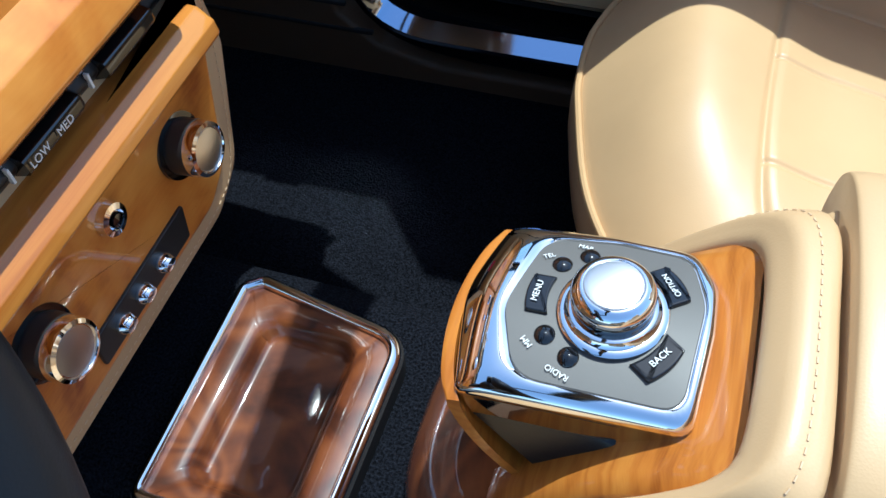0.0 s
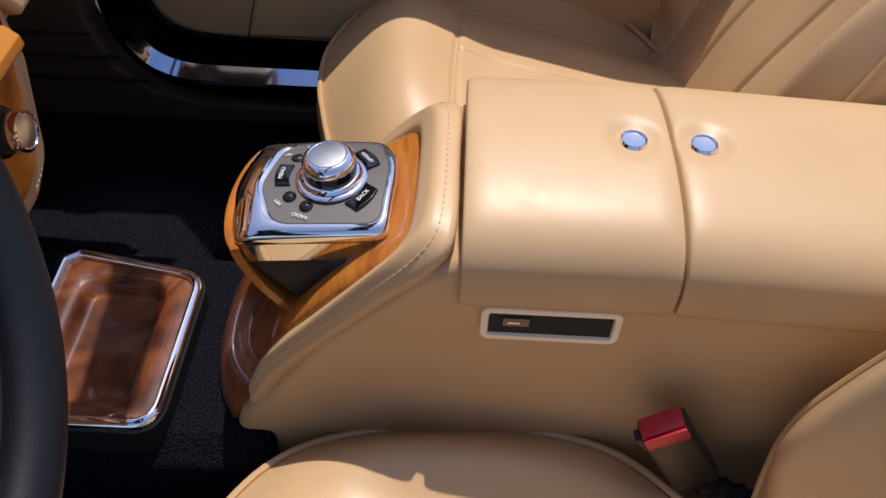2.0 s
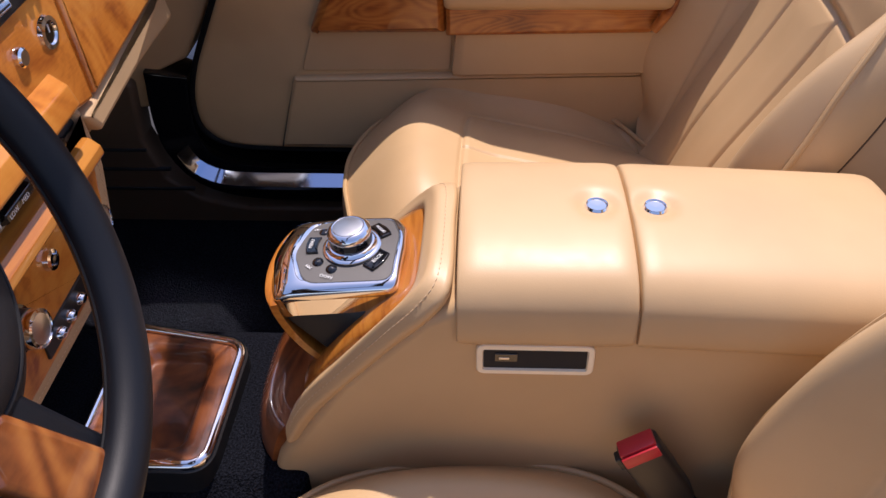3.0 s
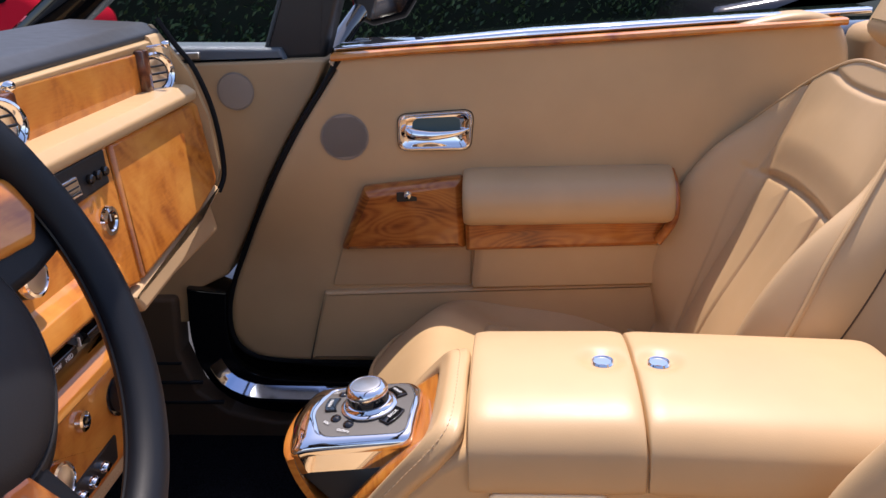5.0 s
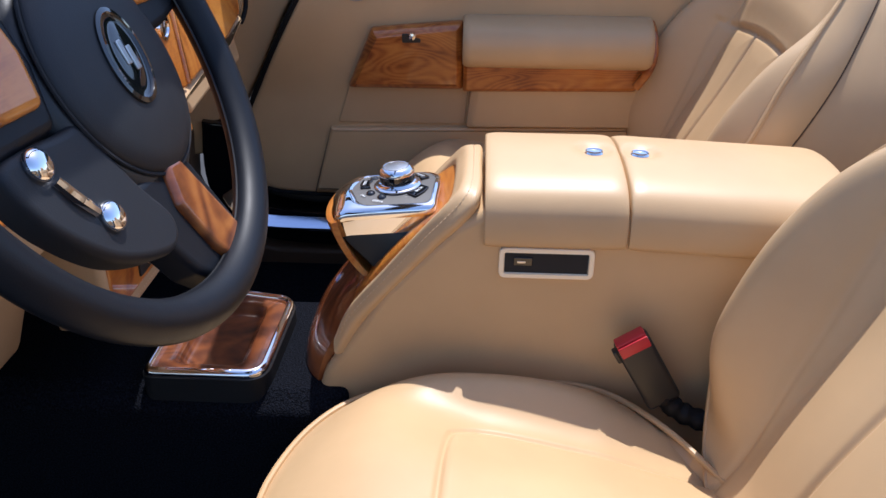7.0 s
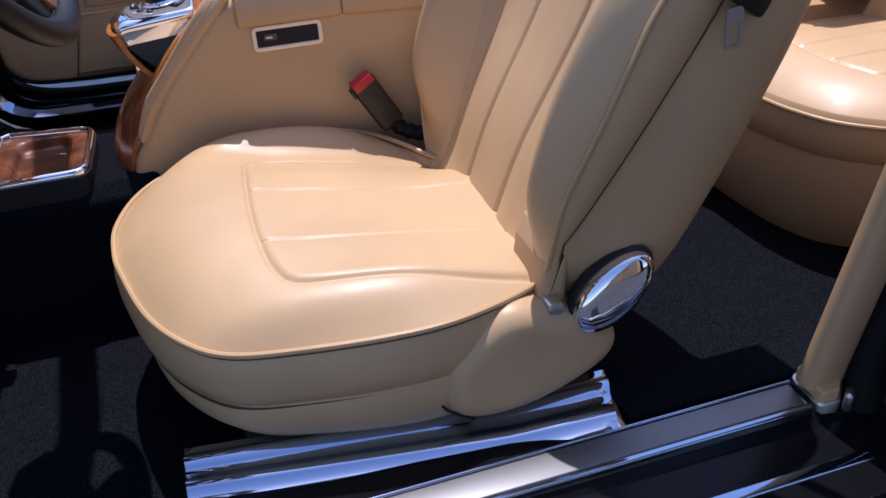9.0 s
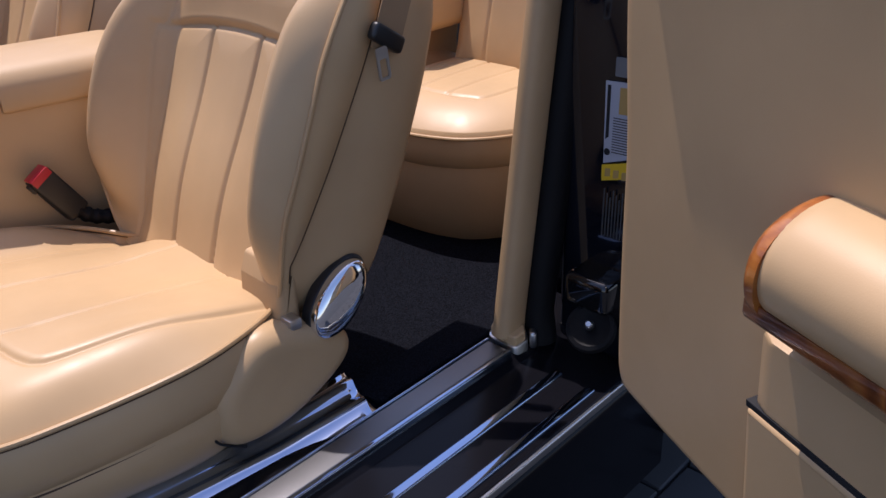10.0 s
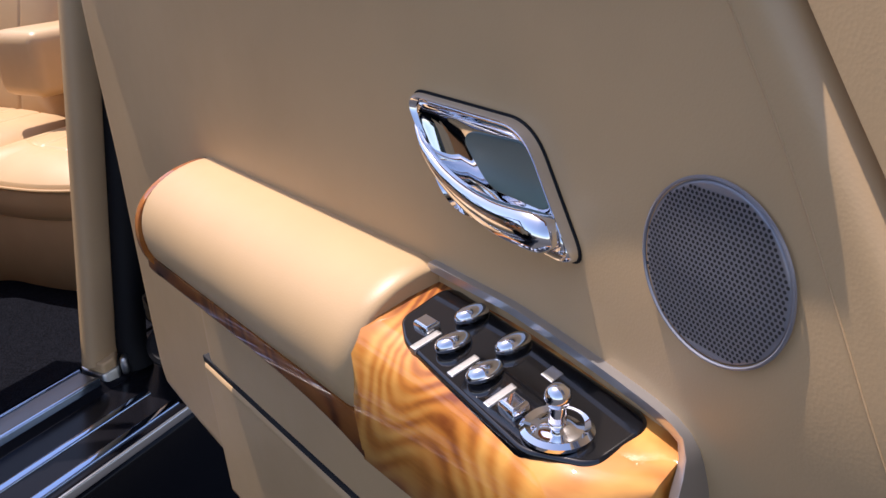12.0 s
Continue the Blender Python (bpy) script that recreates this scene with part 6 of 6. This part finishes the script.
def b_pillar():
    p = thing("door_pillar", (0.8, -0.86, 0.46), "tan trimmed rear door pillar with black jamb", "pillar", kind="structure")
    secs = []
    for i in range(21):
        f = i / 20
        z = 0.480 + 0.77 * f
        x = 0.848 + 0.185 * (z - 0.542)
        row = []
        for k in range(16):
            t = 2 * math.pi * k / 16
            row.append(Vector((x - 0.006 + 0.029 * math.copysign(abs(math.cos(t)) ** 0.7, math.cos(t)), -0.806 + 0.018 * math.copysign(abs(math.sin(t)) ** 0.7, math.sin(t)), z)))
        secs.append(row)
    part("pillar_trim", loft(secs), TAN_TRIM, p, "tan leather pillar trim", sharp=60)
    seal = [Vector((0.880 + 0.137 * f, -0.826, 0.50 + 0.74 * f)) for f in [i / 20 for i in range(21)]]
    part("seal", tube([Vector((0.876, -0.836, 0.450))] + seal, 0.026, 12), RUBBER, p, "black rubber door seal")
    part("jamb", prism(rounded([(-0.84, 0.44), (-1.0, 0.44), (-1.0, 1.25), (-0.84, 1.25)], 0.01), 1.02, 0.915, lambda a, b, c: Vector((c + max(0, b - 0.55) * 0.05, a, b)), 0.008), PAINT, p, "glossy dark painted jamb")
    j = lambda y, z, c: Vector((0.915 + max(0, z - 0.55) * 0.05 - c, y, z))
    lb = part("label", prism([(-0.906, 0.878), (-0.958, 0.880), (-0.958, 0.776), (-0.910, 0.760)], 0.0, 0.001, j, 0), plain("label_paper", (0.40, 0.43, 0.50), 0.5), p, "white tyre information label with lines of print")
    part("label_print", prism([(-0.930, 0.872), (-0.955, 0.873), (-0.955, 0.836), (-0.930, 0.835)], 0.0005, 0.0016, j, 0), BEIGE_PRINT, lb)
    part("label_bar", prism([(-0.910, 0.873), (-0.915, 0.873), (-0.916, 0.800), (-0.911, 0.796)], 0.0005, 0.0016, j, 0), HOLE, lb)
    for k in range(14):
        z = 0.829 - 0.0038 * k
        part("print_line", prism([(-0.922, z), (-0.953, z + 0.0008), (-0.953, z - 0.0004), (-0.922, z - 0.0012)], 0.0005, 0.0014, j, 0), BLACK, lb)
    part("label_mark", prism(circle(-0.915, 0.778, 0.005, 20), 0.0005, 0.0015, j, 0), HOLE, lb)
    ly = part("yellow_label", prism([(-0.908, 0.757), (-0.958, 0.771), (-0.958, 0.747), (-0.909, 0.733)], 0.0, 0.0012, j, 0), YELLOW, p, "yellow warning label")
    for k in range(3):
        part("print_line", prism([(-0.914 - 0.014 * k, 0.753), (-0.923 - 0.014 * k, 0.755), (-0.923 - 0.014 * k, 0.743), (-0.914 - 0.014 * k, 0.741)], 0.0008, 0.0017, j, 0), BEIGE_PRINT, ly)
    for k in range(8):
        y = -0.914 - 0.0052 * k
        part("faint_print", prism([(y, 0.722 - 0.006 * (k % 3)), (y - 0.0022, 0.723 - 0.006 * (k % 3)), (y - 0.0022, 0.650), (y, 0.648)], 0.0003, 0.0008, j, 0), plain("faint_print", (0.06, 0.065, 0.07), 0.4), p, "faint grey print lines")
    part("icon_label", prism(rrect(-0.938, 0.899, 0.036, 0.026, 0.002), 0.0, 0.001, j, 0), plain("icon_grey", (0.16, 0.17, 0.18), 0.4), p, "grey symbol sticker")
    st = part("striker", box((0.865, -0.965, 0.545), (0.93, -0.885, 0.60), 0.012, 3), GLOSS, p, "black latch housing")
    part("latch_cup", lathe([(0.0, -0.004), (0.018, -0.002), (0.030, 0.004), (0.036, 0.002), (0.038, -0.01)], axis_pose((0.862, -0.940, 0.525), (-0.7, -0.3, 0.8)), 36), RUBBER, st, "round rubber buffer")
    part("latch_bolt", lathe([(0, 0.012), (0.004, 0.012), (0.006, 0.009), (0.0075, 0.004), (0.0075, 0.0)], axis_pose((0.858, -0.941, 0.530), (-0.7, -0.3, 0.8)), 20), SATIN, st, "metal latch bolt")
    return p


b_pillar()

# ---- rear cabin ----
def rear_bench():
    r = thing("rear_seat", (1.3, 0.0, 0.37), "tan leather rear seat with piping", "car seat")
    for k in (-1, 1):
        side = [(1.105, -0.02), (1.105, 0.10), (1.112, 0.22), (1.128, 0.30), (1.165, 0.375), (1.25, 0.44), (1.36, 0.468), (1.58, 0.475), (1.60, 0.30), (1.60, -0.02)]
        out = spline([(x, k * (0.045 + y)) for x, y in side][::k], 260)
        ins = spline([(1.60, k * 0.115), (1.30, k * 0.120), (1.245, k * 0.150), (1.228, k * 0.24), (1.245, k * 0.34), (1.30, k * 0.385), (1.60, k * 0.410)], 60, False)
        fl = [[(1.232, k * 0.205), (1.60, k * 0.205)], [(1.232, k * 0.290), (1.60, k * 0.305)]]
        def top(x, y, f):
            z = 0.630 + 0.050 * (1 - f ** 4)
            d = line_dist(x, y, ins)
            z = z + groove(d, 0.004, 0.004)
            for q in fl:
                z = z + np.where(inside_poly(x, y, ins), groove(line_dist(x, y, q), 0.004, 0.004), 0.0)
            return z
        part("rear_cushion", pillow(out, xy, top, 80, [(0.006, 0.612), (0.009, 0.585), (0.007, 0.560), (-0.004, 0.545), (-0.02, 0.54)]), TAN, r, "padded rear cushion", sharp=65)
        ring = [Vector(p[:2]) for p in out[::2]]
        part("rear_piping", tube([Vector((p.x, p.y, 0.618)) for p in offset2d(ring, -0.005)], 0.004, 8, True), PIPING, r)
        base = lambda d, z: [Vector((p.x, p.y, z)) for p in offset2d(ring, d)]
        part("rear_base", loft([base(0.0, 0.552), base(-0.004, 0.538), base(-0.003, 0.47), base(0.012, 0.40), base(0.03, 0.365)]), TAN_TRIM, r, "tan leather seat base", sharp=60)
        bk = spline([(k * a, b) for a, b in [(0.07, 0.62), (0.25, 0.605), (0.44, 0.62), (0.48, 0.70), (0.475, 0.95), (0.42, 1.06), (0.25, 1.085), (0.10, 1.07), (0.06, 0.95), (0.06, 0.70)]][::-k], 200)
        seams = [[(k * 0.19, 0.60), (k * 0.19, 1.0)], [(k * 0.35, 0.60), (k * 0.345, 1.0)], [(k * 0.10, 0.99), (k * 0.27, 1.01), (k * 0.44, 0.99)]]
        def swell(a, b, f):
            c = 0.045 * (1 - f ** 6)
            for q in seams:
                c = c + groove(line_dist(a, b, q), 0.004, 0.004)
            return c
        part("rear_back", pillow(bk, lambda a, b, c: Vector((1.490 - c + (b - 0.62) * 0.27, a, b)), swell, 60, [(0.004, -0.02), (0.004, -0.12)]), TAN, r, "padded rear backrest with vertical seams", sharp=65)
        part("side_bolster", box((1.24, min(k * 0.50, k * 0.74), 0.365), (1.75, max(k * 0.50, k * 0.74), 0.72), 0.05, 4), TAN_TRIM, r, "tan leather side pad")
    part("centre_armrest", box((1.35, -0.085, 0.745), (1.66, 0.085, 0.905), 0.03, 4), TAN, r, "folded tan leather armrest")
    return r


rear_bench()
quarter_l = part("quarter_panel", box((1.04, -0.80, 0.37), (1.95, -0.735, 1.12), 0.02, 3), TAN_TRIM)
tagged(quarter_l, "tan leather rear side trim", "panel", kind="structure")
quarter_r = part("quarter_panel", box((0.86, 0.66, 0.37), (1.95, 0.80, 1.15), 0.03, 3), TAN_TRIM)
tagged(quarter_r, "tan leather rear side trim", "panel", kind="structure")
shelf = part("rear_deck", box((1.72, -0.80, 0.98), (2.7, 0.80, 1.10), 0.03, 3), TAN_TRIM)
tagged(shelf, "tan covered deck behind the rear seat", "deck", kind="structure")
for s, nm in ((1, "right"), (-1, "left")):
    q = part("rear_wing", box((1.02 if s < 0 else 0.86, s * 0.80, 0.30), (2.9, s * 0.99, 1.14), 0.05, 4), PAINT)
    tagged(q, "glossy dark blue rear wing", "wing", kind="structure")
hood = part("bonnet", box((-2.4, -0.93, 0.40), (-0.92, 0.93, 1.06), 0.10, 4), PAINT)
tagged(hood, "glossy dark blue bonnet", "bonnet", kind="structure")

# ---- outside ----
def hedge():
    h = thing("hedge", (0, 6.5, 0), "tall dense dark green hedge behind the cars", "hedge")
    lm, nt, b = material("hedge_leaf", (0.035, 0.075, 0.02), 0.5)
    oi = nt.nodes.new("ShaderNodeNewGeometry")
    nt.links.new(ramp(nt, oi.outputs["Random Per Island"], [(0.0, (0.014, 0.034, 0.010)), (0.6, (0.045, 0.095, 0.025)), (1.0, (0.11, 0.17, 0.05))]), b.inputs["Base Color"])
    core = part("core", box((-14, 6.9, 0.0), (9, 8.0, 3.0), 0.1), plain("hedge_core", (0.010, 0.018, 0.007), 0.9), h)
    rng = random.Random(3)
    vs, fs = [], []
    for i in range(42000):
        x, z = rng.uniform(-12, 7), rng.uniform(0.0, 3.1)
        y = 6.85 - rng.random() ** 2 * 0.45 + 0.15 * math.sin(2.1 * x) + 0.12 * math.sin(3.3 * z + x)
        s = rng.uniform(0.018, 0.042)
        a = Vector((rng.uniform(-1, 1), rng.uniform(-1, 0.3), rng.uniform(-1, 1))).normalized()
        b1 = a.orthogonal().normalized()
        b2 = a.cross(b1)
        c = Vector((x, y, z))
        k = len(vs)
        vs += [c + b1 * s, c + b2 * s * 0.5 + a * s * 0.2, c - b1 * s, c - b2 * s * 0.5 + a * s * 0.2]
        fs.append((k, k + 1, k + 2, k + 3))
    me = bpy.data.meshes.new("leaves")
    me.from_pydata([tuple(v) for v in vs], [], fs)
    me.materials.append(lm)
    o = new("leaves", me)
    o.parent = h
    o.matrix_parent_inverse = parent_inverse(h)
    o["kind"] = "stuff"


hedge()


def parked_car(name, x, y, mat, label, turn=0):
    c = thing(name, (x, y, GROUND_Z), label, "car")
    m = Matrix.Translation((x, y, GROUND_Z)) @ pose(0, 0, 0, 0, 0, turn)
    at = lambda a, b, d: m @ Vector((a, d, b))
    body = rounded([(-2.2, 0.25), (-2.25, 0.6), (-2.1, 0.82), (-1.0, 0.98), (-0.4, 1.42), (0.9, 1.45), (1.6, 1.05), (2.15, 0.98), (2.25, 0.6), (2.2, 0.25)], 0.12, 5)
    part("body", prism(body, -0.88, 0.88, at, 0.12, 4, 0.12), mat, c, "glossy painted body")
    for s in (-0.885, 0.885):
        win = rounded([(-0.85, 1.0), (-0.38, 1.36), (0.85, 1.38), (1.35, 1.05)], 0.05)
        part("window", prism(win, s * 0.99, s * 1.003, at, 0.0), GLOSS, c, "dark side windows")
        for a in (-1.35, 1.4):
            wh = part("wheel", prism(circle(a, 0.33, 0.33, 32), s * 0.80, s * 1.02, at, 0.03), RUBBER, c, "black tyre")
            part("rim", prism(circle(a, 0.33, 0.21, 24), s * 1.0, s * 1.03, at, 0.01), SATIN, wh)
    return c


RED_PAINT = plain("red_paint", (0.50, 0.012, 0.03), 0.12, coat=1.0)
parked_car("parked_car", -3.6, 2.6, RED_PAINT, "red car parked beyond the bonnet", 75)
parked_car("parked_car", 3.6, 5.3, plain("black_paint", (0.01, 0.01, 0.012), 0.1, coat=1.0), "black car parked by the hedge", 0)

# ---- paving beside the open door ----
paving = thing("paving", (0.6, -1.4, 0), "dark grey block paving", "paving", kind="structure")
PAVER = plain("paver", (0.045, 0.046, 0.050), 0.75, grain=0.6, gscale=70.0)
pm = bpy.data.meshes.new("paver")
bmp = box((-0.098, -0.048, -0.05), (0.098, 0.048, 0.0), 0.004, 1)
bmp.to_mesh(pm)
bmp.free()
pm.materials.append(PAVER)
rng = random.Random(5)
for i in range(14):
    for j in range(20):
        x, y = -0.6 + i * 0.2 + (0.1 if j % 2 else 0.0), -2.1 + j * 0.1
        ob = new("paver", pm)
        ob.parent = paving
        ob.matrix_parent_inverse = parent_inverse(paving)
        ob.location = (x, y, GROUND_Z + rng.uniform(-0.002, 0.001))
        ob.rotation_euler = (rng.uniform(-0.006, 0.006), rng.uniform(-0.006, 0.006), 0)
